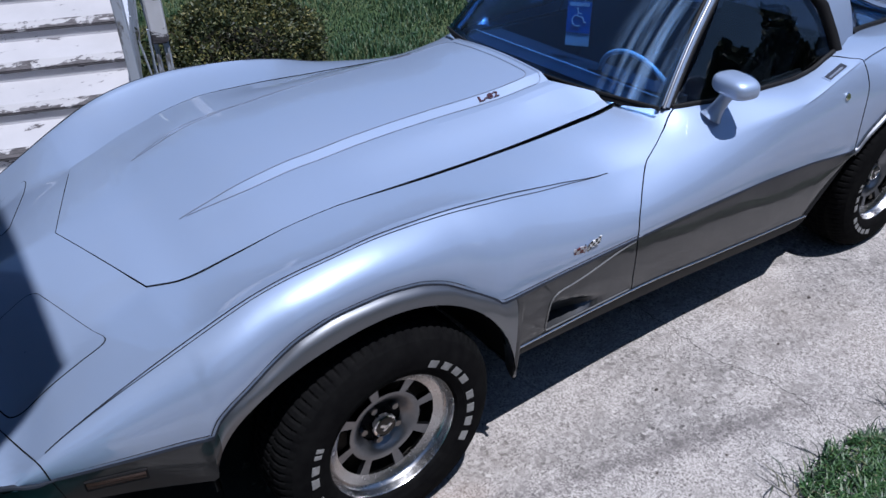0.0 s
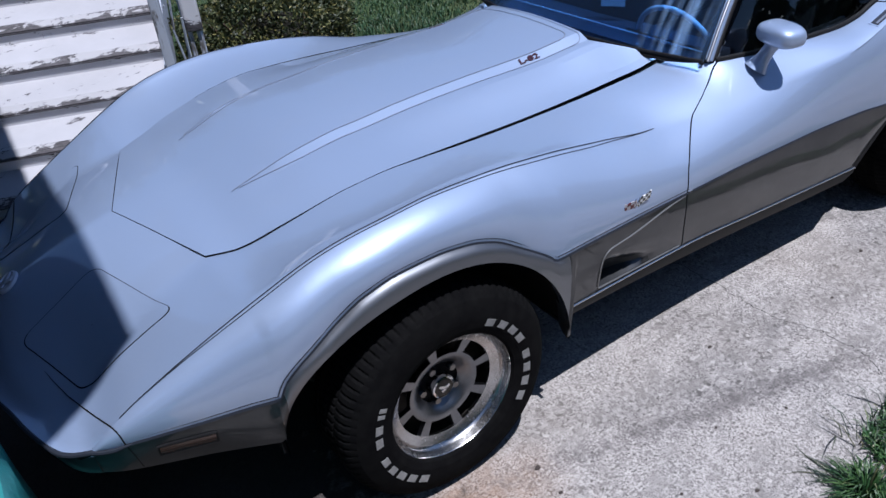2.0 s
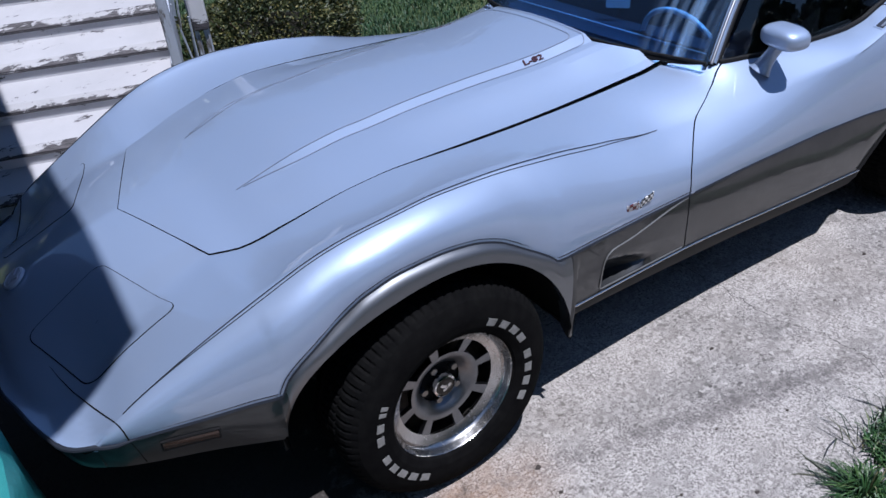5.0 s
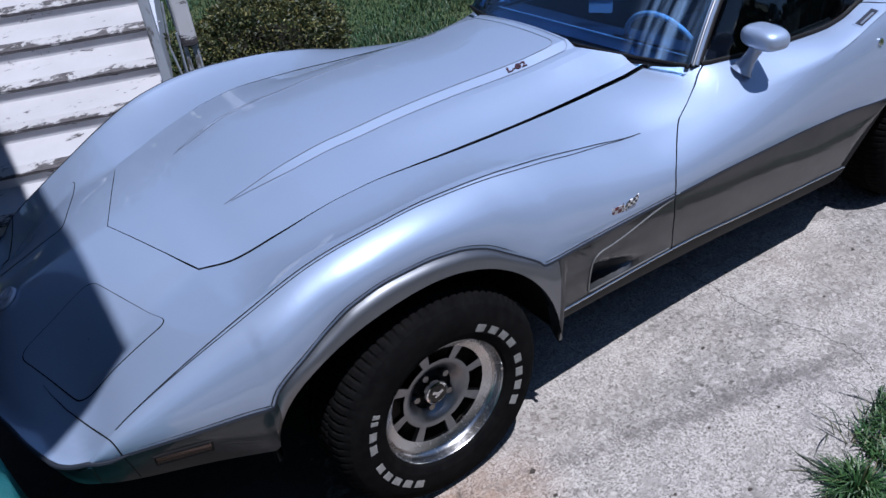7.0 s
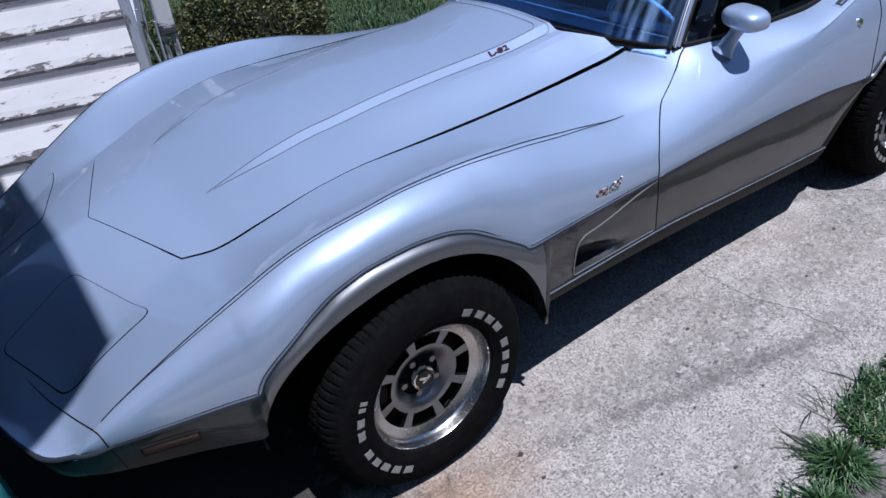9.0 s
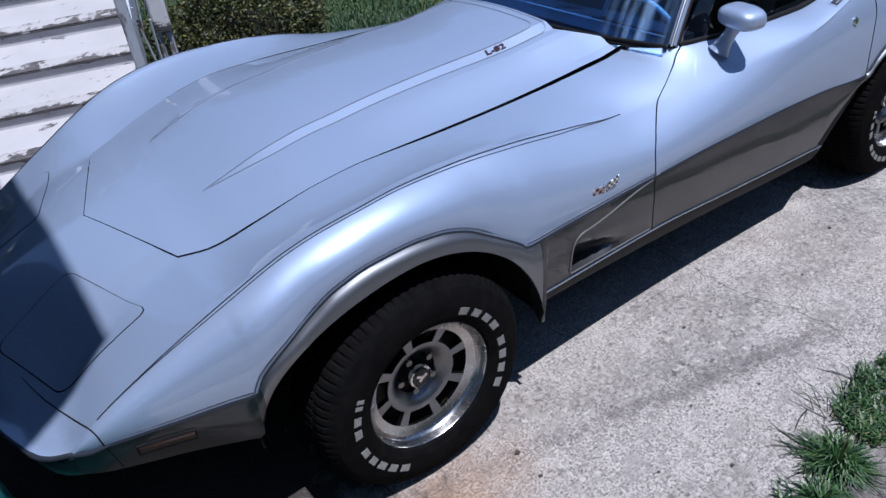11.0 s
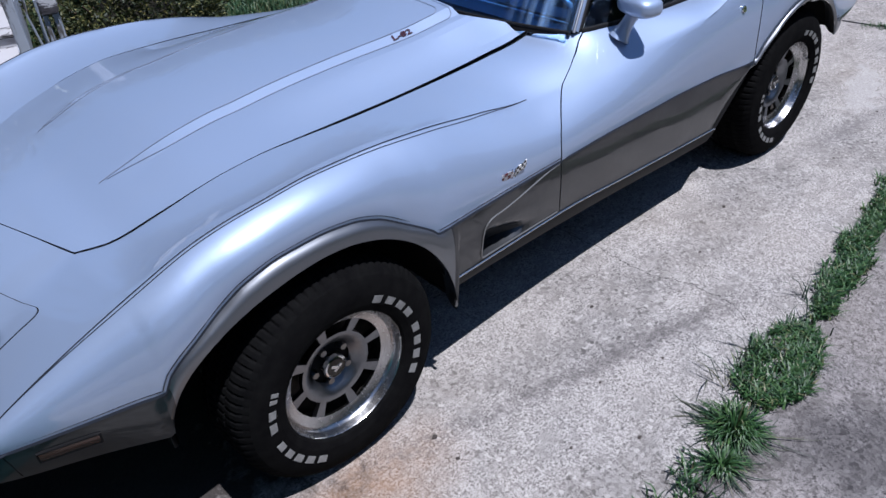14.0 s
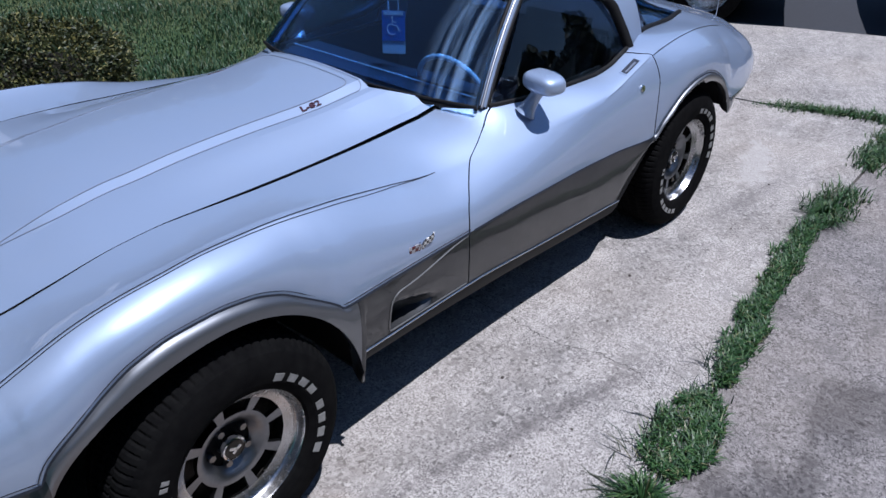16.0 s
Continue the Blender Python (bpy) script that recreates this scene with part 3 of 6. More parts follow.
# sills, arch liners
for s in (-1, 1):
    rows = [[], [], [], [], []]
    for x in spread(0.43, 1.925, 40):
        y, z = SILL(x)
        b = 0.335 - 0.085 * smooth(0.3, 2.0, x)
        rows[0].append((x, s * (y - 0.03), z - 0.002)), rows[1].append((x, s * (y + 0.001), z - 0.006)), rows[2].append((x, s * (y - 0.004), z - 0.03))
        rows[3].append((x, s * (y - 0.03), b)), rows[4].append((x, s * (y - 0.12), b - 0.01))
    # black instead of charcoal: the sill's shade is put into its colour
    thick(part("rocker_panel", grid(rows, None, s < 0), M_TRIM, car, "charcoal sill panel under the door, blackened for its shade", 40), 0.006)
    pts = []
    for x in spread(0.435, 1.92, 40):
        y, z = SILL(x)
        pts.append((x, s * (y + 0.002), z - 0.004))
    part("sill_moulding", tube(pts, 0.0036, 6), M_CHROME_DULL, car, "thin bright sill moulding")
    for x0, front in ((0.0, True), (WHEELBASE, False)):
        arc = []
        if front:
            arc = [(-0.449 * math.cos(a), 0.42 + 0.31 * math.sin(a)) for a in spread(0, math.pi / 2, 20)] + [(0.421 * math.sin(a), 0.30 + 0.43 * math.cos(a)) for a in spread(0, math.pi / 2, 20)][1:]
            arc = [(-0.449, 0.36)] + arc
        else:
            arc = [(x, lip(x)) for x in spread(1.9125, 2.10, 12)[:-1] + [x0 - 0.42 * math.cos(a) for a in spread(0.39, 0.868 * math.pi, 36)]]
        yy = [TONE_OUT(x) + 0.003 for x, z in arc]
        rows = [[(x, s * (y - d), z + up) for (x, z), y in zip(arc, yy)] for d, up in ((0.002, 0.0), (0.014, -0.003), (0.028, 0.004), (0.05, 0.03))]
        part("arch_lip", grid(rows, None, s > 0), M_GREY if front else M_TRIM, car, "rolled wheel arch edge", 50)
        rows = [[(x0 + (x - x0) * k, s * yv, z + 0.02) for x, z in arc] for yv, k in ((0.815, 1.03), (0.60, 1.04), (0.45, 1.02))]
        rows.insert(0, [(x, s * (y - 0.024), z + 0.008) for (x, z), y in zip(arc, yy)])
        bm = grid(rows, None, s > 0)
        c = bm.verts.new((x0, s * 0.45, 0.25))
        bm.verts.ensure_lookup_table()
        n = len(arc)
        for j in range(n - 1):
            bm.faces.new((bm.verts[3 * n + j], bm.verts[3 * n + j + 1], c))
        part("arch_liner", bm, M_BLACK, car)


# ---- the car's wheels ----
M_LUG = Mat("dull plated steel", (0.22, 0.21, 0.20), 0.4, 1.0).m


def build_tyre(parent):
    R = 0.335
    prof = [(0.196, 0.004, 0), (0.203, -0.004, 0), (0.222, -0.0125, 0), (0.245, -0.016, 0), (0.262, -0.0155, 0), (0.285, -0.011, 0), (0.305, -0.002, 0), (0.319, 0.010, 1), (0.329, 0.022, 2), (R, 0.040, 2),
            (R, 0.062, 0), (R - 0.007, 0.064, 0), (R - 0.007, 0.070, 0), (R, 0.072, 2), (R, 0.100, 2), (R - 0.007, 0.102, 0), (R - 0.007, 0.110, 0), (R, 0.112, 2), (R, 0.140, 2), (R - 0.007, 0.142, 0),
            (R - 0.007, 0.148, 0), (R, 0.150, 0), (R, 0.172, 2), (0.329, 0.190, 2), (0.319, 0.202, 1), (0.29, 0.222, 0), (0.25, 0.226, 0), (0.196, 0.205, 0)]
    n = 324
    rows = []
    for i in range(n):
        a = 2 * math.pi * i / n
        row = []
        for r, d, g in prof:
            sk = (i + (2 if d > 0.1 else 0)) % 4
            rr = r - (0.006 if g == 2 and sk == 0 else 0.003 if g == 1 and sk == 0 else 0)
            z = rr * math.sin(a)
            row.append((rr * math.cos(a), d, max(z, -0.3245)))
        rows.append(row)
    rows.append(rows[0])
    bm = grid(rows, None)
    bmesh.ops.remove_doubles(bm, verts=bm.verts[:], dist=1e-6)
    bmesh.ops.recalc_face_normals(bm, faces=bm.faces[:])
    return part("tyre", bm, M_TYRE, parent, "black tyre with raised white sidewall marks", 14)


def side_mark(a0, a1, r0, r1, kind):
    """One raised mark on the sidewall, between two angles and two radii; kind gives its plain outline."""
    bm = bmesh.new()
    gap = 0.0
    cells = [(0.12, 0.88, 0.0, 1.0)] if kind != "bar" else [(0.2, 0.8, 0.0, 1.0)]
    for u0, u1, w0, w1 in cells:
        vsb, vst = [], []
        for u, w in ((u0, w0), (u1, w0), (u1, w1), (u0, w1)):
            a, r = radians(a0 + (a1 - a0) * u), r0 + (r1 - r0) * w
            base = -0.0162 + 0.0035 * max(0.0, (0.245 - r) / 0.023)
            vsb.append(bm.verts.new((r * math.cos(a), base + 0.004, r * math.sin(a)))), vst.append(bm.verts.new((r * math.cos(a), base - 0.0012, r * math.sin(a))))
        bm.faces.new(vst)
        for j in range(4):
            bm.faces.new((vsb[j], vsb[(j + 1) % 4], vst[(j + 1) % 4], vst[j]))
    bmesh.ops.recalc_face_normals(bm, faces=bm.faces[:])
    return bm


def build_wheel():
    wheel = new("wheel")
    tyre = build_tyre(wheel)
    # upper word, clockwise from the upper right; lower words from the lower left
    for a in (60, 48, 36.5, 25.5, 8, -4, -15.5, -27.5):
        part("sidewall_mark", side_mark(a + 4.7, a - 4.7, 0.2285, 0.2505, "block"), M_WHITERUBBER, tyre)
    for a, w, kd in ((-123, 9, "block"), (-133.5, 9, "block"), (-144, 9, "block"), (-154, 8, "block"), (-164.5, 8.5, "block"), (178, 9, "block"), (168, 8, "block"), (158.5, 4.5, "bar"), (154, 4.5, "bar")):
        part("sidewall_mark", side_mark(a + w / 2, a - w / 2, 0.238, 0.259, kd), M_WHITERUBBER, tyre)
    # rim: outer flange, lip, slotted face, dished centre
    prof = [(0.196, 0.02), (0.2075, 0.006), (0.2085, 0.0), (0.2065, -0.003), (0.2025, -0.002), (0.198, 0.004), (0.1955, 0.010), (0.1925, 0.024), (0.1885, 0.034), (0.182, 0.040)]
    rim = part("rim", lathe(prof, 96), M_ALU, wheel, "polished aluminium eight-slot rim")
    bm = bmesh.new()
    n = 96
    rings = [(0.182, 0.040), (0.170, 0.047), (0.157, 0.053), (0.151, 0.055), (0.119, 0.060), (0.112, 0.061), (0.104, 0.0615), (0.096, 0.064), (0.086, 0.073), (0.070, 0.087)]
    vv = [[bm.verts.new((r * math.cos(2 * math.pi * i / n - 0.15), d, r * math.sin(2 * math.pi * i / n - 0.15))) for i in range(n)] for r, d in rings]
    for q in range(len(rings) - 1):
        for i in range(n):
            m = (i + 6) % 12
            if q in (2, 3, 4) and 1 <= m <= 9:
                continue
            fc = bm.faces.new((vv[q][i], vv[q][(i + 1) % n], vv[q + 1][(i + 1) % n], vv[q + 1][i]))
            fc.material_index = 1 if q < 2 else 0
    bmesh.ops.delete(bm, geom=[v for v in bm.verts if not v.link_faces], context="VERTS")
    bmesh.ops.recalc_face_normals(bm, faces=bm.faces[:])
    face = part("slotted_face", bm, [M_ALU_SATIN, M_ALU], rim, "", 50)
    thick(face, 0.016, 0.0)
    part("brake_disc", lathe([(0.0, 0.112), (0.175, 0.112), (0.183, 0.118)], 48), M_DARKMETAL, wheel, "dark disc behind the slots")
    part("wheel_barrel", lathe([(0.186, 0.036), (0.183, 0.08), (0.18, 0.19)], 48), M_DARKMETAL, wheel)
    part("centre_dish", lathe([(0.0705, 0.0865), (0.05, 0.088), (0.0, 0.088)], 48), M_BLACK, rim, "black-painted wheel centre")
    cap = part("centre_cap", lathe([(0.037, 0.088), (0.037, 0.060), (0.035, 0.054), (0.031, 0.052), (0.0295, 0.056), (0.0, 0.054)], 48), M_CHROME, wheel, "chrome wheel centre cap")
    part("cap_badge", lathe([(0.0285, 0.0545), (0.027, 0.0525), (0.0, 0.0515)], 32), M_DARKMETAL, cap, "dark round badge")
    bm = box(0.030, 0.003, 0.010, (-0.004, 0.0505, 0.004), 0.001, None, Matrix.Rotation(radians(30), 4, "Y"))
    box(0.030, 0.003, 0.010, (0.004, 0.0505, -0.002), 0.001, bm, Matrix.Rotation(radians(-30), 4, "Y"))
    part("badge_shape", bm, M_CHROME_DULL, cap)
    valve = part("valve_stem", tube([(0.193 * math.cos(0.09), 0.012, 0.193 * math.sin(0.09)), (0.188 * math.cos(0.09), -0.004, 0.188 * math.sin(0.09))], 0.0035, 8), M_CHROME_DULL, wheel, "short bright valve stem")
    for j in range(5):
        a = radians(72 * j + 40)
        bm = bmesh.new()
        bmesh.ops.create_cone(bm, cap_ends=True, segments=6, radius1=0.0115, radius2=0.0105, depth=0.024)
        bmesh.ops.rotate(bm, matrix=Matrix.Rotation(radians(90), 3, "X"), verts=bm.verts[:])
        bmesh.ops.translate(bm, vec=(0.0575 * math.cos(a), 0.080, 0.0575 * math.sin(a)), verts=bm.verts[:])
        part("lug_nut", bm, M_LUG, wheel)
    return wheel


wheel = build_wheel()
wheel.parent = car
wheel.matrix_basis = pose(0.002, -0.877, 0.327, 0, 0, 0.8)
w2 = copy_thing(wheel, pose(WHEELBASE, -0.856, 0.325, 0, -17, 0))
w3 = copy_thing(wheel, pose(0.0, 0.862, 0.325, 0, 0, 180.8))
w4 = copy_thing(wheel, pose(WHEELBASE, 0.848, 0.325, 0, 0, 180))
for w in (w2, w3, w4):
    w.parent = car


# ---- the car's trim ----
def stripe(name, pts, ups, w, out_dir, material, parent=None, label=""):
    rows = [[tuple(Vector(p) - Vector(u).normalized() * w / 2 + Vector(o) * 0.0018) for p, u, o in zip(pts, ups, out_dir)],
            [tuple(Vector(p) + Vector(u).normalized() * w / 2 + Vector(o) * 0.0018) for p, u, o in zip(pts, ups, out_dir)]]
    bm = grid(rows)
    ob = part(name, bm, material, parent or car, label)
    return thick(ob, 0.001, 0.0)


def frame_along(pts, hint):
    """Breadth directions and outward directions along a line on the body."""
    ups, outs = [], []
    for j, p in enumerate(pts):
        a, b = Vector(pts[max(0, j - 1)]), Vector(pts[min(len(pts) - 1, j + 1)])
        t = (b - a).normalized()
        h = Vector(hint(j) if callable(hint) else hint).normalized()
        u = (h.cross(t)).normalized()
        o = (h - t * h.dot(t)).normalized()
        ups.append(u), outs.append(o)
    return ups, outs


for s in (-1, 1):
    for name, x0, x1, n in (("front", -0.83, 0.935, 170), ("door", 0.952, 2.118, 40), ("rear", 2.135, 2.9, 70)):
        inner = QUARTER_IN if name == "rear" else GAP
        pts = [(x, s * (TONE_Y(x) + 0.001), TONE_Z(x)) for x in spread(x0, x1, n)]
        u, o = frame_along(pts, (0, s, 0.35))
        stripe("tone_line", pts, u, 0.0065, o, M_STRIPE_DARK, None, "dark pinstripe between the two paint tones")
        up = [(p[0], p[1] - s * 0.003, p[2] + 0.011) for p in pts]
        if name != "door":
            pts2 = [(p[0] + 0.011 * uu.x * (1 if uu.z > 0 else -1), p[1] - s * 0.002, p[2] + 0.011 * abs(uu.z)) for p, uu in zip(pts, u)]
            stripe("tone_line", pts2, u, 0.0024, o, M_STRIPE_DARK, None, "fine dark pinstripe over the wheel arch")
    # twin pinstripes on the crest
    for off, xa, xb, wd, mt in ((0, -0.762, 0.93, 0.0026, M_STRIPE_DARK), (2, -0.74, 0.90, 0.0020, M_STRIPE_DARK)):
        pts = []
        for x in spread(xa, xb, 110):
            if x < -0.405:
                a = section(x, lambda v: (CREST(v)[0] - 0.02, CREST(v)[1]))
            else:
                a = section(x, GAP)
            fade = smooth(-0.80, -0.45, x) * (1 - smooth(0.55, 0.97, x))
            p, q = a[N_TOP], a[N_TOP + 2]
            kf = 0.018 + (0.40 * fade if off else 0.04 * fade)
            pts.append((x, s * (p[0] + (q[0] - p[0]) * kf), p[1] + (q[1] - p[1]) * kf))
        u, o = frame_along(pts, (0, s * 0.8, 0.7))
        stripe("crest_line", pts, u, wd, o, mt, None, "fine dark pinstripe along the fender crest")
    # pinstripes on the hood bulge
    for yb, xa, xb in ((0.2455, -0.27, 0.985), (0.2845, -0.25, 1.018)):
        pts = [(x, s * (0.23 + (yb - 0.23) * smooth(-0.33, -0.05, x)), 0) for x in spread(xa, xb, 90)]
        turn_r = 0.045
        pts = [p for p in pts if p[0] < xb - turn_r]
        pts += [(xb - turn_r + turn_r * math.sin(a), s * (yb - turn_r + turn_r * math.cos(a)), 0) for a in spread(0, math.pi / 2, 10)]
        pts += [(xb, s * (yb - turn_r) * (1 - f), 0) for f in spread(0, 1, 12)[1:]]
        pts = [(x, y, hood_z(x, abs(y))) for x, y, z in pts]
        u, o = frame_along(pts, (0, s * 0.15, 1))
        stripe("hood_line", pts, u, 0.0022, o, M_STRIPE_GREY, None, "fine grey pinstripe on the hood bulge")
    # grey stripe that paints the crease's shade along the door top, running back past the handle
    pts = []
    for x in spread(1.80, 2.11, 20):
        a = section(x, GAP)[N_TOP]
        pts.append((x, s * (a[0] + 0.001), a[1]))
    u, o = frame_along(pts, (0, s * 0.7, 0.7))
    stripe("crest_line", pts, u, 0.0018, o, M_STRIPE_GREY)
    # rear crest pinstripe
    pts = []
    for x in spread(2.14, 3.0, 50):
        a = section(x, QUARTER_IN)[N_TOP]
        pts.append((x, s * (a[0] + 0.004), a[1] - 0.002))
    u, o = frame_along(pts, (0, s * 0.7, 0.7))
    stripe("crest_line", pts, u, 0.003, o, M_STRIPE_DARK)

# headlight lids
LID = [(-0.667, 0.190, 0.0), (-0.556, 0.528, 0.0), (-0.806, 0.484, 0.0), (-0.900, 0.232, 0.0)]


def lid_outline(grow, n=9):
    """Rounded four-sided outline in plan."""
    c = Vector((sum(p[0] for p in LID) / 4, sum(p[1] for p in LID) / 4))
    out = []
    q = [Vector(p[:2]) + (Vector(p[:2]) - c).normalized() * grow for p in LID]
    for j in range(4):
        a, b, d = q[j - 1], q[j], q[(j + 1) % 4]
        r = 0.038
        s0, s1 = b + (a - b).normalized() * r, b + (d - b).normalized() * r
        out += [(1 - t) ** 2 * s0 + 2 * t * (1 - t) * b + t * t * s1 for t in spread(0, 1, n)]
        out += [s1 + (d + (b - d).normalized() * r - s1) * t for t in spread(0, 1, 6)[1:-1]]
    return c, out


def surface(x, y):
    """Height of the front clip, or of the nose cap ahead of it, over (x, y)."""
    hit = CLIP_TREE.ray_cast(Vector((x, y, 2)), Vector((0, 0, -1)))[0]
    return hit.z if hit else nose_z(x, y)


for s in (-1, 1):
    for grow, lift, mt, nm, lb in ((0.0035, 0.0012, M_BLACK, "lid_gap", "dark shut line round the lid"), (0.0, 0.0022, M_SILVER, "headlight_lid", "closed pop-up headlight lid")):
        c, out = lid_outline(grow)
        rows = []
        for kf in spread(0.02, 1, 10):
            row = []
            for p in out + out[:1]:
                x, y = c.x + (p.x - c.x) * kf, c.y + (p.y - c.y) * kf
                row.append((x, s * y, surface(x, y) + lift))
            rows.append(row)
        rows.append([(p[0], p[1], p[2] - 0.006) for p in rows[-1]])
        part(nm, grid(rows, None, s > 0), mt, car, lb, 50)

M_BADGE = Mat("bright cast badge", (0.62, 0.62, 0.70), 0.35, 0.25).m
# nose badge, side markers, side emblem, hood badge
z0 = NOSE_C(-0.876)
bm = lathe([(0.0, 0.0), (0.036, 0.0), (0.036, 0.008), (0.031, 0.011), (0.029, 0.008), (0.0, 0.008)], 36, "z")
badge = part("nose_badge", bm, M_BADGE, car, "round bright nose badge")
badge.matrix_basis = pose(-0.876, 0, z0 - 0.001, 0, -32, 0)
bm = box(0.052, 0.016, 0.004, (0, 0.006, 0.011), 0.001, None, Matrix.Rotation(radians(35), 4, "Z"))
box(0.052, 0.016, 0.004, (0, -0.006, 0.011), 0.001, bm, Matrix.Rotation(radians(-35), 4, "Z"))
part("badge_shape", bm, M_BADGE, badge)
for s in (-1, 1):
    rows = []
    for dz in (0.510, 0.5065, 0.481, 0.4775):
        rows.append([])
        for x in spread(-0.713, -0.590, 12):
            a = section(x, lambda v: (CREST(v)[0] - 0.02, CREST(v)[1]))
            tz, bz = TONE_Z(x), lower(x)[1]
            f = min(1, max(0, (tz - (dz + (x + 0.65) * 0.0)) / (tz - bz)))
            y = TONE_Y(x) + (lower(x)[0] - TONE_Y(x)) * f + 0.006
            rows[-1].append((x, s * (y + (0.004 if dz in (0.5065, 0.481) else 0.0)), dz))
    mk = part("side_marker_lamp", grid(rows, None, s < 0), M_AMBER, car, "amber side marker lamp in a black frame", 60)
    thick(mk, 0.008)
    pts = [(r[0], r[1] + s * 0.001, r[2]) for r in rows[0]] + [(r[0], r[1] + s * 0.001, r[2]) for r in rows[-1][::-1]]
    part("frame", tube(pts, 0.0035, 6, closed=True), M_TRIM, mk)

M_REDDARK = Mat("dark red enamel", (0.05, 0.012, 0.016), 0.3, 0.0, Coat_Weight=0.8).m
k = Mat("black and white checks", (0.8, 0.8, 0.8), 0.3)
ck = k.node("TexChecker", Scale=110.0)
ck.inputs["Color1"].default_value, ck.inputs["Color2"].default_value = (0.75, 0.75, 0.75, 1), (0.02, 0.02, 0.02, 1)
k.t.links.new(k.coords(), ck.inputs["Vector"])
k.link(ck.outputs["Color"], "Base Color")
M_CHECK = k.m
k = Mat("maroon and silver enamel", (0.3, 0.3, 0.3), 0.3, 0.3)
ck = k.node("TexChecker", Scale=75.0)
ck.inputs["Color1"].default_value, ck.inputs["Color2"].default_value = (0.10, 0.014, 0.016, 1), (0.42, 0.42, 0.45, 1)
k.t.links.new(k.coords(), ck.inputs["Vector"])
k.link(ck.outputs["Color"], "Base Color")
M_REDCHECK = k.m
for s in (-1, 1):
    em = new("flag_emblem")
    em.parent = car
    em.matrix_basis = pose(0.690, s * (0.8485), 0.645, 8 * -s if s < 0 else 8, 0, 0 if s < 0 else 180) @ Matrix.Diagonal((1.08, 1, 1.05, 1))
    for sg, mt, nm in ((-1, M_REDCHECK, "red_flag"), (1, M_CHECK, "check_flag")):
        rows = []
        for j in range(2):
            rows.append([])
            for t in spread(0, 1, 8):
                x = sg * (0.006 + 0.042 * t)
                z = 0.006 + 0.020 * t * (1 if sg > 0 else 0.55) + 0.004 * math.sin(t * 6) + (0.022 if j else 0)
                rows[-1].append((x, -0.004, z - 0.012))
        fl = part(nm, grid(rows, None, False), mt, em, "enamel flag of the crossed-flags emblem")
        thick(fl, 0.004, 0.0)
        part("flagpole", tube([(sg * -0.016, -0.003, -0.030), (sg * 0.008, -0.004, 0.024)], 0.002, 6), M_CHROME, em)
    tagged(em, "small crossed flags emblem in red and black-white check")

def lettering(text, size, depth, slant=0.0):
    """A bmesh of raised letters in the built-in font, centred, lying in x and y."""
    cu = bpy.data.curves.new("letters", "FONT")
    cu.body, cu.size, cu.extrude, cu.shear = text, size, depth, slant
    cu.align_x, cu.align_y, cu.resolution_u = "CENTER", "CENTER", 3
    cu.offset = size * 0.022
    ob = bpy.data.objects.new("letters", cu)
    scene.collection.objects.link(ob)
    dg = bpy.context.evaluated_depsgraph_get()
    me = bpy.data.meshes.new_from_object(ob.evaluated_get(dg))
    bm = bmesh.new()
    bm.from_mesh(me)
    bpy.data.objects.remove(ob)
    bpy.data.curves.remove(cu)
    bpy.data.meshes.remove(me)
    return bm


for s in (-1, 1):
    x0, y0 = 0.781, 0.267
    slope = math.atan2(hood_z(x0 + 0.1, y0) - hood_z(x0 - 0.1, y0), 0.2)
    cross = math.atan2(hood_z(x0, y0 - 0.015) - hood_z(x0, y0 + 0.015), 0.03)
    hb = part("hood_badge", lettering("L-82", 0.031, 0.0018, 0.15), M_REDDARK, car, "small dark red L-82 badge with raised letters")
    hb.matrix_basis = Matrix.Translation((x0, s * y0, hood_z(x0, y0) + 0.003)) @ Matrix.Rotation(-slope, 4, "Y") @ Matrix.Rotation(-s * cross, 4, "X") @ Matrix.Rotation(0 if s < 0 else math.pi, 4, "Z") @ Matrix.Diagonal((1.5, 1, 1, 1))

# door mirror
for s in (-1, 1):
    mir = new("door_mirror")
    mir.parent = car
    tagged(mir, "silver bullet-shaped door mirror on a stalk")
    if s > 0:
        mir.location = (0.05, -0.05, 0)
    bm = bmesh.new()
    bmesh.ops.create_uvsphere(bm, u_segments=40, v_segments=24, radius=1)
    for v in bm.verts:
        x, y, z = v.co
        e = 0.62
        v.co = (math.copysign(abs(x) ** e, x) * (0.064 if x < 0 else 0.045), math.copysign(abs(y) ** e, y) * 0.078, math.copysign(abs(z) ** 0.72, z) * (0.037 if z > 0 else 0.034) + 0.004 * y)
    bmesh.ops.rotate(bm, matrix=Matrix.Rotation(radians(-12 * -s), 3, "Z"), verts=bm.verts[:])
    bmesh.ops.translate(bm, vec=(1.448, s * 0.740, 0.938), verts=bm.verts[:])
    part("housing", bm, M_SILVER, mir)
    bm = lathe([(0.0, 0.0), (0.038, 0.0), (0.04, 0.003)], 32, "z")
    gl = part("mirror_glass", bm, M_CHROME, mir)
    gl.matrix_basis = pose(1.4915, s * 0.74, 0.938, 0, 90, 12 * s) @ Matrix.Diagonal((0.72, 1.6, 1, 1))
    path = [Vector((1.405, s * 0.690, 0.822)).lerp(Vector((1.445, s * 0.722, 0.915)), t) for t in spread(0, 1, 6)]
    bm = tube(path, 0.02, 14, None, [0.040, 0.031, 0.026, 0.023, 0.022, 0.024, 0.027])
    part("stalk", bm, M_SILVER, mir)

# door handle, lock
M_RECESS = Mat("dark paint for recess shade", (0.03, 0.036, 0.055), 0.4, 0.3).m


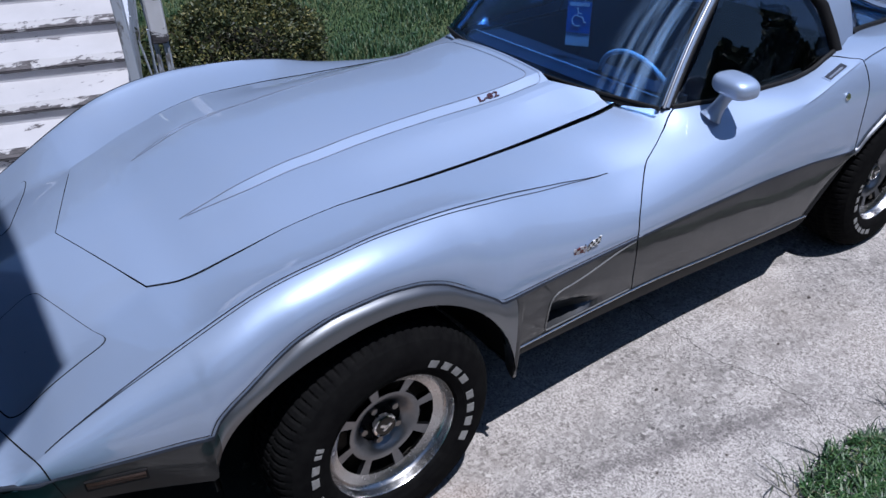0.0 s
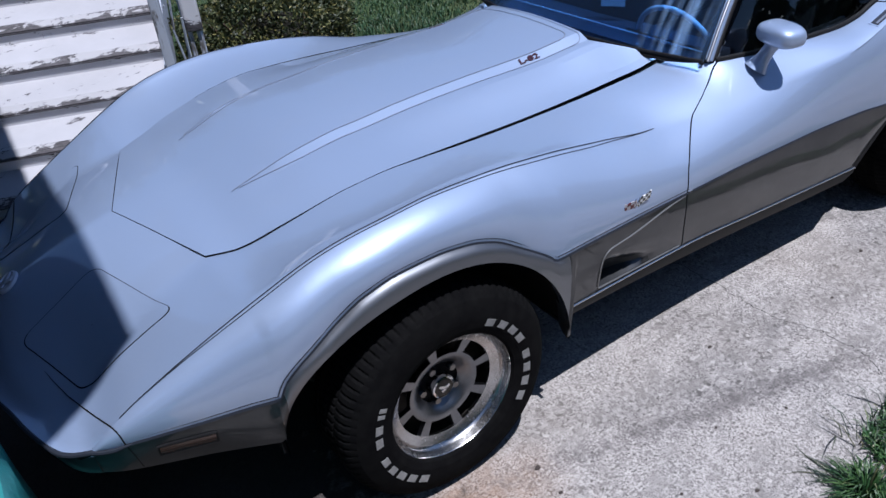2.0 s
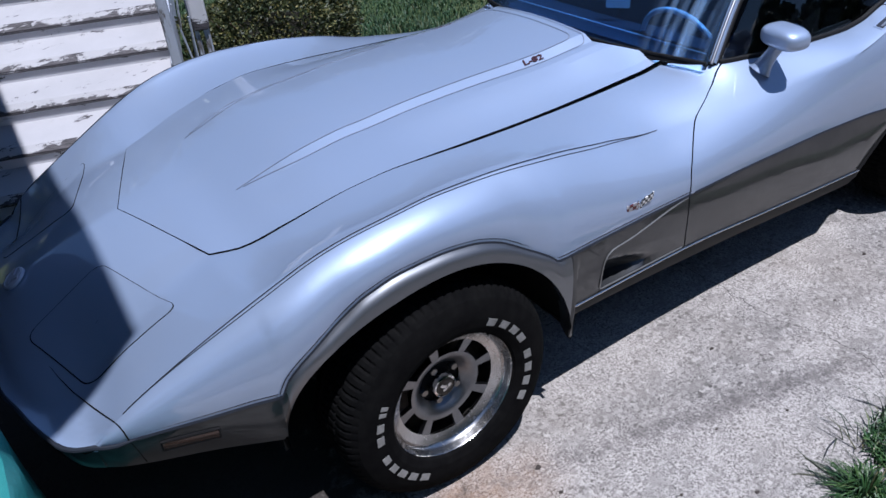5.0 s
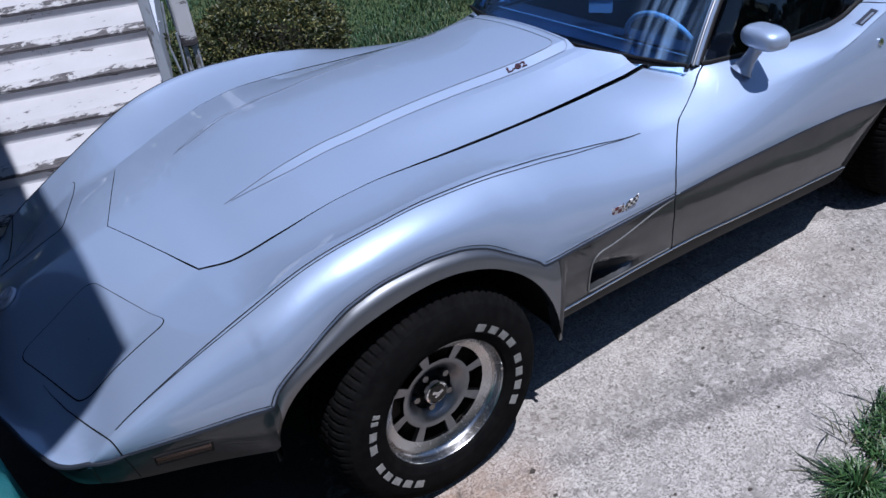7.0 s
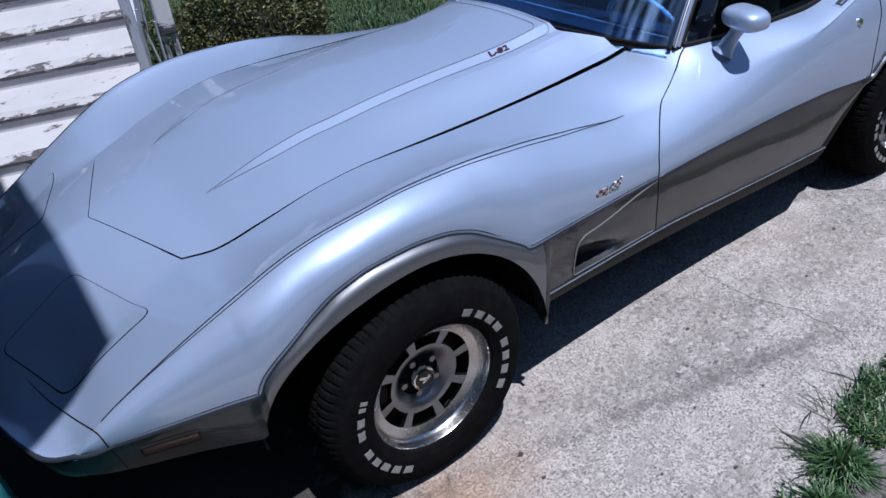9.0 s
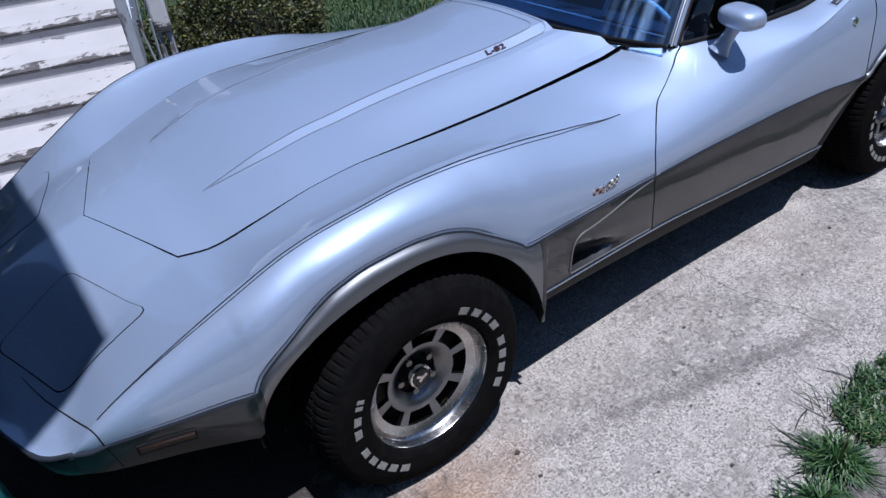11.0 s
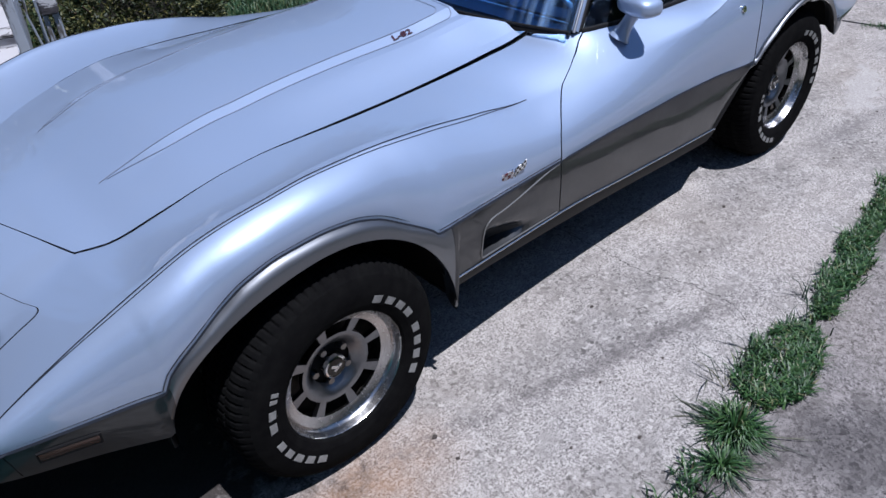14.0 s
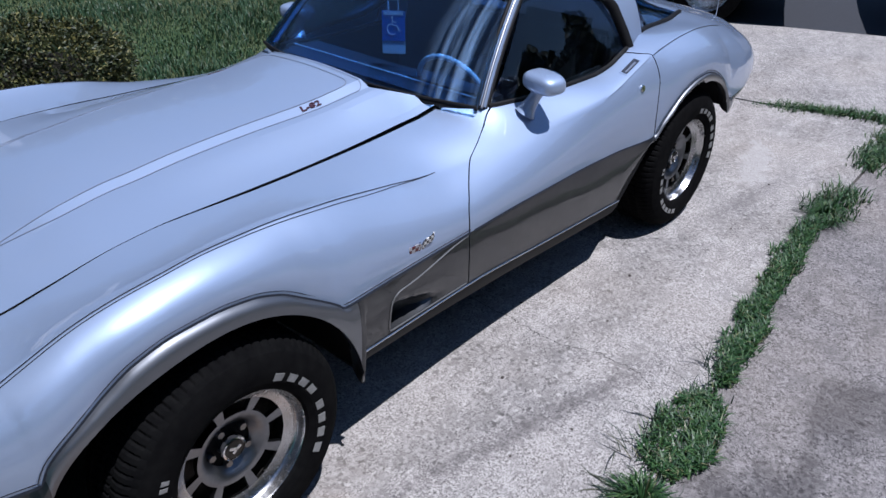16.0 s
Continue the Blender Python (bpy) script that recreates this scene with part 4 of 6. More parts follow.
def surface_frame(at, along, normal):
    """Axes for a fitting on the body: x along it, z out of the panel."""
    n = Vector(normal).normalized()
    u = Vector(along)
    u = (u - n * u.dot(n)).normalized()
    v = n.cross(u)
    return Matrix(((u.x, v.x, n.x, at[0]), (u.y, v.y, n.y, at[1]), (u.z, v.z, n.z, at[2]), (0, 0, 0, 1)))


for s in (-1, 1):
    m = surface_frame((1.998, s * 0.768, 0.8715), (0.115, -s * 0.006, 0.031), (-0.25, s * 0.20, 0.95))
    h = part("door_handle", box(0.122, 0.038, 0.003, (0, 0, 0), 0.0014), M_SILVER, car, "flush push-plate door handle over a dark recess plate")
    h.matrix_basis = m
    # flat dark plate; the recess's shade is in its colour
    part("recess_shade", box(0.108, 0.027, 0.002, (0, 0, 0.0015), 0.0008), M_RECESS, h, "dark blue-grey plate that paints the shade of the finger recess")
    part("push_plate", box(0.082, 0.009, 0.003, (-0.006, -0.004, 0.0022), 0.0012), M_STRIPE_GREY, h)
    m = surface_frame((2.003, s * 0.831, 0.794), (1, 0, 0.05), (-0.05, s * 0.96, 0.27))
    lk = part("door_lock", lathe([(0.0, 0.0), (0.0145, 0.0), (0.0145, 0.004), (0.012, 0.0065), (0.0, 0.0065)], 24, "z"), M_CHROME, car, "round chrome door lock")
    lk.matrix_basis = m
    part("keyhole", box(0.002, 0.009, 0.001, (0, 0, 0.0068)), M_BLACK, lk)

# mast aerial on the rear deck
bm = lathe([(0.0, 0.0), (0.02, 0.0), (0.018, 0.012), (0.008, 0.022), (0.0, 0.024)], 20, "z")
an = part("aerial", bm, M_CHROME, car, "thin chrome mast aerial on a black base")
an.matrix_basis = Matrix.Translation((3.36, -0.52, 0.752))
part("mast", tube([(0, 0, 0.02), (0, -0.005, 0.4), (0, -0.01, 0.8)], 0.0022, 6), M_CHROME_DULL, an)

# ---- the car's glasshouse ----
M_PILLAR = Mat("satin grey pillar trim", (0.32, 0.33, 0.35), 0.42, 1.0).m
ws_rows = []
for t in spread(0, 1, 14):
    row = []
    for w in spread(-1, 1, 30):
        yb, yt = 0.605 * w, 0.50 * w
        xb, xt = 1.135 + 0.105 * abs(w) ** 2.6, 1.52 + 0.06 * abs(w) ** 2.4
        zb, zt = 0.878 - 0.011 * abs(w) ** 5, 1.185 - 0.02 * w * w
        bow = 0.03 * math.sin(math.pi * t)
        row.append((xb + (xt - xb) * t - bow * 0.5, yb + (yt - yb) * t, zb + (zt - zb) * t + bow * 0.6))
    ws_rows.append(row)
wsd = part("windshield", grid(ws_rows, None, True), M_WINDSHIELD, car, "raked curved windshield glass")
thick(wsd, 0.005)
wsd.visible_shadow = False
part("glass_seal", tube([(p[0] - 0.004, p[1], p[2] + 0.002) for p in ws_rows[0]], 0.006, 8), M_TRIM, car, "black seal below the windshield")
# added black strip that hides bright bits at the glass's foot
rows = [[(p[0] + dx * (1 - (p[1] / 0.8) ** 2), p[1], p[2] + dz * (1 - abs(p[1] / 0.61) ** 3)) for p in ws_rows[0]] for dx, dz in ((0.004, 0.0), (-0.010, -0.006), (-0.016, -0.014), (-0.018, -0.028))]
thick(part("cowl_cover", grid(rows), M_TRIM, car, "black strip added to cover bright bits below the windshield"), 0.004)
for s in (-1, 1):
    # added black bar over the bright fender edge
    pts = [(x + 0.004, s * (GAP(x)[0] + 0.004), GAP(x)[1] + 0.002) for x in spread(1.18, 1.29, 16)]
    part("cowl_edge_cover", tube(pts, 0.009, 8), M_TRIM, car, "black bar added to cover the bright edge beside the windshield corner")
# cowl grille trough between hood and glass
rows = []
for d, z in ((-0.14, 0.825), (0.0, 0.838), (0.06, 0.862)):
    wide = 0.44 if d < 0 else 0.59
    rows.append([(1.135 + 0.105 * abs(w) ** 2.6 + d, wide * w, z - 0.012 * w * w) for w in spread(-1, 1, 30)])
thick(part("cowl", grid(rows, None, True), M_TRIM, car, "black cowl trough below the windshield"), 0.01)
part("wiper", tube([(1.10, -0.30, 0.872), (1.13, 0.05, 0.885), (1.15, 0.42, 0.876)], 0.006, 6), M_TRIM, car)
for s in (-1, 1):
    # A-pillar: painted post, bright strip, black seal
    a, b = Vector((1.268, s * 0.598, 0.845)), Vector((1.588, s * 0.497, 1.180))
    for nm, off, r, mt in (("pillar", Vector((0, 0, 0)), 0.016, M_SILVER), ("pillar_seal", Vector((0.024, s * 0.004, -0.004)), 0.010, M_TRIM), ("pillar_strip", Vector((-0.012, s * 0.008, 0.002)), 0.006, M_PILLAR), ("glass_seal", Vector((-0.028, s * -0.004, -0.004)), 0.008, M_TRIM)):
        part(nm, tube([(a + (b - a) * t + off + Vector((-0.012, 0, 0.006)) * math.sin(math.pi * t)) for t in spread(0.035, 1, 8)], r, 10), mt, car)
    # side glass
    rows = []
    for t in spread(0, 1, 10):
        row = []
        for u in spread(0, 1, 16):
            xb = 1.31 + (2.10 - 1.31) * u
            yb, zb = GAP(xb)
            yb -= 0.012
            zb -= 0.01
            xt = 1.615 + (2.00 - 1.615) * u
            row.append((xb + (xt - xb) * t + 0.02 * math.sin(math.pi * t) * u, s * (yb + (0.505 - yb) * t + 0.012 * math.sin(math.pi * t)), zb + (1.175 - zb) * t))
        rows.append(row)
    sg = part("side_window", grid(rows, None, s > 0), M_SIDEGLASS, car, "frameless side window, closed")
    thick(sg, 0.004)
    sg.visible_shadow = False
    belt = [(x, s * (GAP(x)[0] - 0.004), GAP(x)[1] + 0.002) for x in spread(1.30, 2.09, 30)]
    part("belt_seal", tube(belt, 0.010, 8), M_TRIM, car, "black belt-line seal")
    part("window_seal", tube([(2.115, s * 0.688, 0.905), (2.11, s * 0.66, 0.96), (2.085, s * 0.612, 1.06), (2.03, s * 0.53, 1.165)], 0.022, 10), M_TRIM, car, "black upright seal behind the side window")
    # sail panel
    rows = []
    for t in spread(0, 1, 10):
        f = Vector((2.128, s * 0.692, 0.895)).lerp(Vector((2.06, s * 0.515, 1.195)), t)
        r = Vector((2.285, s * 0.650, 0.925)).lerp(Vector((2.28, s * 0.505, 1.185)), t)
        bow = 0.02 * math.sin(math.pi * t)
        rows.append([tuple(f.lerp(r, u) + Vector((0, s * bow, 0.3 * bow))) for u in spread(0, 1, 6)])
    thick(part("sail_panel", grid(rows, None, s > 0), M_SILVER, car, "silver sail panel behind the door"), 0.03)
# rear glass, wrapping down to the deck
rows = []
for t in spread(0, 1, 20):
    x = 2.27 + (2.92 - 2.27) * t
    gy, gz = QUARTER_IN(x)
    c = 1.19 - 0.30 * t ** 1.35
    e = max(gz, 1.185 - (1.185 - 0.925) * smooth(0, 0.25, t) if t < 0.25 else gz)
    ye = 0.505 + (gy - 0.505) * smooth(0, 0.25, t)
    rows.append([(x, w * (ye - 0.008), e + 0.004 + (c - e) * (1 - abs(w) ** 2.5)) for w in spread(-1, 1, 24)])
rg = part("rear_window", grid(rows, None, True), M_GLASS, car, "large tinted fastback rear glass")
thick(rg, 0.004)
rg.visible_shadow = False
for s in (-1, 1):
    part("rear_window_seal", tube([(x, s * (QUARTER_IN(x)[0] - 0.004), QUARTER_IN(x)[1] + 0.004) for x in spread(2.30, 2.93, 16)], 0.012, 8), M_TRIM, car)
# roof: windshield header, centre bar, two lift-out panels
part("header_rail", tube([(1.585 - 0.06 * (1 - abs(w) ** 2.4), 0.50 * w, 1.192 - 0.014 * w * w) for w in spread(-1, 1, 16)], 0.022, 10), M_TRIM, car)
for s in (-1, 1):
    rows = [[(x, s * y, 1.185 + 0.035 * math.sin(math.pi * (x - 1.56) / 0.75) - 0.03 * (y / 0.5) ** 2) for x in spread(1.575, 2.06, 10)] for y in spread(0.055, 0.508, 8)]
    thick(part("roof_panel", grid(rows, None, s < 0), M_BLACK, car, "dark lift-out roof panel"), 0.02)
rows = [[(x, y, 1.187 + 0.035 * math.sin(math.pi * (x - 1.56) / 0.75)) for x in spread(1.575, 2.29, 14)] for y in spread(-0.05, 0.05, 4)]
thick(part("roof_bar", grid(rows), M_SILVER, car), 0.03)
rows = [[(x, y, 1.187 + 0.035 * math.sin(math.pi * (x - 1.56) / 0.75) - 0.03 * (y / 0.5) ** 2) for x in spread(2.066, 2.29, 6)] for y in spread(-0.508, 0.508, 16)]
thick(part("roof_rear", grid(rows), M_SILVER, car), 0.02)

# ---- interior ----
bm = box(0.30, 1.16, 0.20, (1.38, 0, 0.735), 0.05)
dash = part("dashboard", bm, M_INTERIOR, car, "dark padded dashboard")
part("dash_edge", tube([(1.355, y, 0.847) for y in spread(-0.55, 0.55, 12)], 0.0028, 6), M_WHEELRIM, dash, "thin pale bar along the dashboard")
part("binnacle", box(0.16, 0.42, 0.10, (1.42, -0.31, 0.80), 0.035), M_INTERIOR, dash)
part("console", box(0.75, 0.24, 0.28, (1.80, 0, 0.58), 0.04), M_INTERIOR, car)
part("rear_shelf", box(0.70, 1.10, 0.30, (2.55, 0, 0.72), 0.05), M_INTERIOR, car, "dark carpeted load shelf")
part("bulkhead", box(0.06, 1.10, 0.45, (2.22, 0, 0.70), 0.02), M_INTERIOR, car)
for s in (-1, 1):
    part("door_trim", box(0.72, 0.03, 0.34, (1.70, s * 0.60, 0.66), 0.012), M_SEAT, car, "grey inner door trim")
    seat = new("bucket_seat")
    seat.parent = car
    part("cushion", box(0.48, 0.44, 0.14, (1.76, s * 0.33, 0.52), 0.05), M_SEAT, seat)
    back = part("backrest", box(0.13, 0.44, 0.52, (0, 0, 0), 0.055), M_SEAT, seat)
    back.matrix_basis = pose(2.05, s * 0.33, 0.74, 0, 16, 0)
sw = new("steering_wheel")
sw.parent = car
sw.matrix_basis = pose(1.42, -0.35, 0.792, 0, -20, 0)
part("wheel_rim", tube([(0, 0.185 * math.cos(a), 0.185 * math.sin(a)) for a in [2 * math.pi * j / 40 for j in range(40)]], 0.010, 10, closed=True), M_WHEELRIM, sw)
for a in (90 + 120, 330, 270):
    part("spoke", tube([(0.01, 0.03 * math.cos(radians(a)), 0.03 * math.sin(radians(a))), (0, 0.18 * math.cos(radians(a)), 0.18 * math.sin(radians(a)))], 0.010, 8), M_CHROME_DULL, sw)
part("hub", box(0.05, 0.09, 0.09, (0.01, 0, 0), 0.02), M_INTERIOR, sw)
tagged(sw, "three-spoke steering wheel with pale rim")
part("inside_mirror", box(0.02, 0.22, 0.06, (1.50, 0.0, 1.135), 0.008), M_TRIM, car, "inside rear-view mirror")
M_BLUE = Mat("blue placard card", (0.012, 0.06, 0.24), 0.35).m
M_WHITE = Mat("white card", (0.34, 0.36, 0.40), 0.4).m
pl = part("parking_placard", box(0.003, 0.094, 0.118, (0, 0, 0), 0.001), M_BLUE, None, "")
pl.matrix_basis = pose(1.44, 0.0, 1.003, 0, 6, 34)
tagged(pl, "blue hanging parking placard with a pale wheelchair pictogram", "placard")
part("hook", tube([(0, -0.02, 0.058), (0, -0.02, 0.10), (0, 0.02, 0.10), (0, 0.02, 0.058)], 0.004, 6), M_WHITE, pl)
part("pictogram", tube([(-0.004, 0.004 + 0.021 * math.cos(a), -0.012 + 0.021 * math.sin(a)) for a in [radians(d) for d in range(75, -121, -15)]], 0.0024, 6), M_WHITE, pl, "pale wheelchair wheel")
figure = tube([(-0.004, 0.004, 0.026), (-0.004, 0.004, 0.004), (-0.004, -0.015, 0.002), (-0.004, -0.023, -0.018), (-0.004, -0.031, -0.016)], 0.0024, 6)
tube([(-0.004, 0.004, 0.017), (-0.004, -0.013, 0.015)], 0.002, 6, figure)
part("pictogram_figure", figure, M_WHITE, pl)
part("pictogram_head", lathe([(0.0, -0.001), (0.005, -0.001), (0.005, 0.001), (0.0, 0.001)], 16, "z"), M_WHITE, pl).matrix_basis = pose(-0.004, 0.005, 0.033, 0, 90, 0)
part("header_bar", box(0.002, 0.078, 0.014, (-0.003, 0, 0.049)), M_WHITE, pl)
part("lower_card", box(0.003, 0.094, 0.05, (0.004, 0, -0.085), 0.001), M_WHITE, pl, "pale lower card")


# raised outline round the side vent panel
def low_side(x, z, s):
    t, b = (TONE_Y(x), TONE_Z(x)), lower(x)
    f = min(1, max(0, (t[1] - z) / (t[1] - b[1])))
    return (x, s * (t[0] + (b[0] - t[0]) * f + 0.006 * math.sin(math.pi * f) + 0.0012), z)


M_VENT_EDGE = Mat("satin grey edge", (0.20, 0.20, 0.20), 0.4, 0.5, Coat_Weight=0.6).m
for s in (-1, 1):
    pts = [low_side(x, 0.548 + 0.036 * smooth(0.60, 0.92, x), s) for x in spread(0.920, 0.605, 20)]
    pts += [low_side(x, z, s) for x, z in ((0.585, 0.545), (0.567, 0.536), (0.556, 0.522), (0.5505, 0.50), (0.5485, 0.47), (0.548, 0.44), (0.550, 0.420), (0.556, 0.412))]
    pts += [low_side(x, 0.411 - 0.012 * (x - 0.57) / 0.35, s) for x in spread(0.57, 0.92, 16)]
    part("vent_outline", tube(pts, 0.0026, 6), M_VENT_EDGE, car, "thin satin edge round the side vent")


# ---- ground, slabs, road ----
def sheet(name, pts, z, depth, material, label, category):
    """A flat slab with vertical edges from a plan outline."""
    bm = bmesh.new()
    top = [bm.verts.new((x, y, z)) for x, y in pts]
    bot = [bm.verts.new((x, y, z - depth)) for x, y in pts]
    bm.faces.new(top)
    for j in range(len(pts)):
        bm.faces.new((top[j - 1], bot[j - 1], bot[j], top[j]))
    bmesh.ops.recalc_face_normals(bm, faces=bm.faces[:])
    return tagged(part(name, bm, material), label, category, kind="structure")


def concrete(name, light, dark, shift, worn):
    """Pale worn concrete: mottled paste, stones of many tones, dark pits, and patches where the skin has worn off."""
    k = Mat(name, light, 0.92, 0.0, Specular_IOR_Level=0.25)
    coarse, fine, grit = k.noise(46 + shift, 5, 0.7), k.noise(120 + shift, 5, 0.75), k.noise(330, 3, 0.7)
    wide = k.noise(1.7 + 0.02 * shift, 6, 0.60, stretch=(0.7, 1.5, 1.0))
    patch = k.ramp(wide, [(0.49, (0, 0, 0)), (0.57, (1, 1, 1))])
    pale, deep = tuple(min(1, v * 1.13) for v in light), tuple(v * 0.66 for v in light)
    c = k.ramp(fine, [(0.43, dark), (0.475, deep), (0.52, light), (0.58, pale)])
    c = k.mix(k.ramp(coarse, [(0.40, (0.8, 0.8, 0.8)), (0.48, (0, 0, 0))]), c, tuple(0.5 * (p + q) for p, q in zip(deep, dark)))
    mid = k.noise(10, 5, 0.62)
    c = k.mix(k.ramp(mid, [(0.36, (0.85, 0.85, 0.85)), (0.49, (0, 0, 0))]), c, tuple(v * 0.9 for v in deep))
    c = k.mix(k.ramp(mid, [(0.54, (0, 0, 0)), (0.68, (0.5, 0.5, 0.5))]), c, pale)
    cells = k.node("TexVoronoi", Scale=80.0)
    k.t.links.new(k.coords(), cells.inputs["Vector"])
    grey = k.node("SeparateXYZ")
    k.t.links.new(cells.outputs["Color"], grey.inputs["Vector"])
    stones = k.ramp(grey.outputs["X"], [(0.0, tuple(v * 0.7 for v in dark)), (0.22, deep), (0.6, light), (0.9, pale), (1.0, tuple(min(1, v * 1.55) for v in light))])
    show = k.ramp(grey.outputs["Y"], [(0.48, (0, 0, 0)), (0.55, (0.85, 0.85, 0.85))])
    c = k.mix(k.mix(patch, k.mix(0.65, show, (0, 0, 0)), show), c, stones)
    c = k.mix(k.ramp(grit, [(0.36, (0.95, 0.95, 0.95)), (0.43, (0, 0, 0))]), c, tuple(v * 0.5 for v in dark))
    c = k.mix(k.mix(patch, (0, 0, 0), (worn, worn, worn)), c, tuple(v * 1.1 for v in dark))
    warm = k.ramp(k.noise(0.75, 4, 0.6), [(0.45, (0, 0, 0)), (0.75, (0.22, 0.22, 0.22))])
    k.link(k.mix(warm, c, (0.44, 0.37, 0.30)), "Base Color")
    n = k.bump(fine, 0.55, 0.006)
    k.bump(grit, 0.4, 0.003, n)
    return k


k = concrete("weathered drive concrete with painted shade", (0.46, 0.435, 0.418), (0.09, 0.084, 0.082), 0, 0.34)
# rust stain on the drive by the front wheel
geo = k.node("NewGeometry")
d = k.t.nodes.new("ShaderNodeVectorMath")
d.operation = "DISTANCE"
mp = k.node("Mapping", Location=(0.08, 0.98, 0.0), Scale=(1.0, 1.7, 1.0))
k.t.links.new(geo.outputs["Position"], mp.inputs["Vector"])
k.t.links.new(mp.outputs["Vector"], d.inputs[0])
d.inputs[1].default_value = (0.0, -0.70, 0.0)
old = k.b.inputs["Base Color"].links[0].from_socket
rust = k.ramp(d.outputs["Value"], [(0.05, (1, 1, 1)), (0.40, (0, 0, 0))])
k.link(k.mix(k.mix(k.noise(9, 5), (0, 0, 0), rust), old, (0.30, 0.15, 0.06)), "Base Color")


def stain_or_shade(k, centre, stretch, turn, inner, outer, color, most, grain, ragged=0.6):
    """A mark with a ragged edge, dirt or painted shade, round or drawn out along one direction."""
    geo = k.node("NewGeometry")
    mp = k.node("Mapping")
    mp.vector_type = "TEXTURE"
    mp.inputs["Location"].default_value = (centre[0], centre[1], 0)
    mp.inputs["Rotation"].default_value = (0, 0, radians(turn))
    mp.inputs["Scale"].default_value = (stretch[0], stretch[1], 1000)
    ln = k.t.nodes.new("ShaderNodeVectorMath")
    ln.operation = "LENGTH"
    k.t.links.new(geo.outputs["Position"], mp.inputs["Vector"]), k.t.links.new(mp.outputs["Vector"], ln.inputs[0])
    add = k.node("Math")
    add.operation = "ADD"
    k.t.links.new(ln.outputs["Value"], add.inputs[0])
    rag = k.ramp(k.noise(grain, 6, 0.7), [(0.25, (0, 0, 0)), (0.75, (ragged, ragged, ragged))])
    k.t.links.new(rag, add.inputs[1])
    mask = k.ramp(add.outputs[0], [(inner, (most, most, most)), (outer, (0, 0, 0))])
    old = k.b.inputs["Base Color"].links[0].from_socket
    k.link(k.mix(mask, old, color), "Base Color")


# dirty streak drawn along the drive, and deep shade under the nose painted dark
stain_or_shade(k, (0.85, -1.16), (1.9, 0.12), -15, 0.52, 1.15, (0.11, 0.10, 0.10), 0.66, 30, 0.95)
stain_or_shade(k, (2.9, -1.02), (1.2, 0.14), -8, 0.40, 0.95, (0.14, 0.13, 0.13), 0.6, 50, 0.8)
# near-black patch painted in for the shade under the nose
stain_or_shade(k, (-0.85, -0.22), (1.50, 1.55), 0, 0.80, 1.0, (0.035, 0.03, 0.028), 0.95, 4)
stain_or_shade(k, (3.45, -0.87), (0.80, 0.22), 20, 0.60, 0.72, (0.42, 0.405, 0.395), 0.5, 7)
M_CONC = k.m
M_CONC_B = concrete("weathered yard concrete", (0.285, 0.266, 0.263), (0.040, 0.037, 0.039), 7, 0.6).m

k = Mat("asphalt", (0.05, 0.05, 0.055), 0.85)
k.link(k.ramp(k.noise(120, 4), [(0.3, (0.020, 0.022, 0.028)), (0.7, (0.042, 0.045, 0.056))]), "Base Color")
k.bump(k.noise(160, 3), 0.4, 0.006)
M_ASPHALT = k.m
k = Mat("lawn soil and thatch", (0.07, 0.08, 0.03), 0.95)
k.link(k.mix(k.ramp(k.noise(0.9, 4), [(0.35, (0, 0, 0)), (0.65, (1, 1, 1))]), k.ramp(k.noise(60, 5), [(0.3, (0.02, 0.035, 0.01)), (0.7, (0.07, 0.12, 0.035))]), k.ramp(k.noise(45, 5), [(0.3, (0.04, 0.05, 0.02)), (0.7, (0.14, 0.15, 0.06))])), "Base Color")
k.bump(k.noise(40, 5), 0.8, 0.03)
M_SOIL = k.m

bm = bmesh.new()
bmesh.ops.create_grid(bm, x_segments=1, y_segments=1, size=400)
g = part("ground", bm, M_SOIL)
g.location.z = -0.06
tagged(g, "grassy soil under and around the drive", "ground", kind="structure")
JOINT = table([(-4.5, -2.20), (0.5, -1.64), (1.0, -1.585), (1.45, -1.545), (1.76, -1.507), (2.17, -1.446), (2.56, -1.405), (2.9, -1.389), (3.3, -1.385), (4.0, -1.372), (4.7, -1.36), (6.9, -1.30)])
jx = [-4.5, -1.0, 0.5, 1.0, 1.45, 1.76, 2.17, 2.56, 2.9, 3.6]
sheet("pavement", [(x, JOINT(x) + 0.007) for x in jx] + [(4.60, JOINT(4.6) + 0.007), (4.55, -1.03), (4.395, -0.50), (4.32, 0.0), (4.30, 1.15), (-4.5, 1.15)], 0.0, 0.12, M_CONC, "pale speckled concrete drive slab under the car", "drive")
sheet("pavement", [(4.625, JOINT(4.6) + 0.007), (4.575, -1.03), (4.415, -0.50), (4.34, 0.0), (4.32, 1.15), (6.10, 1.15), (6.34, 0.51), (6.77, -0.67), (6.99, -1.29)][::-1], 0.002, 0.12, M_CONC, "pale concrete drive apron beside the road", "drive")
sheet("pavement", [(4.62, -6.0), (-4.5, -6.0)] + [(x, JOINT(x) - 0.007) for x in jx] + [(4.61, JOINT(4.6) - 0.007)], -0.004, 0.12, M_CONC_B, "darker weathered concrete yard slab", "yard slab")
sheet("pavement", [(4.64, -6.0), (4.63, JOINT(4.6) - 0.007), (6.995, -1.315), (8.71, -6.0)], -0.003, 0.12, M_CONC_B, "darker weathered concrete yard slab by the road", "yard slab")
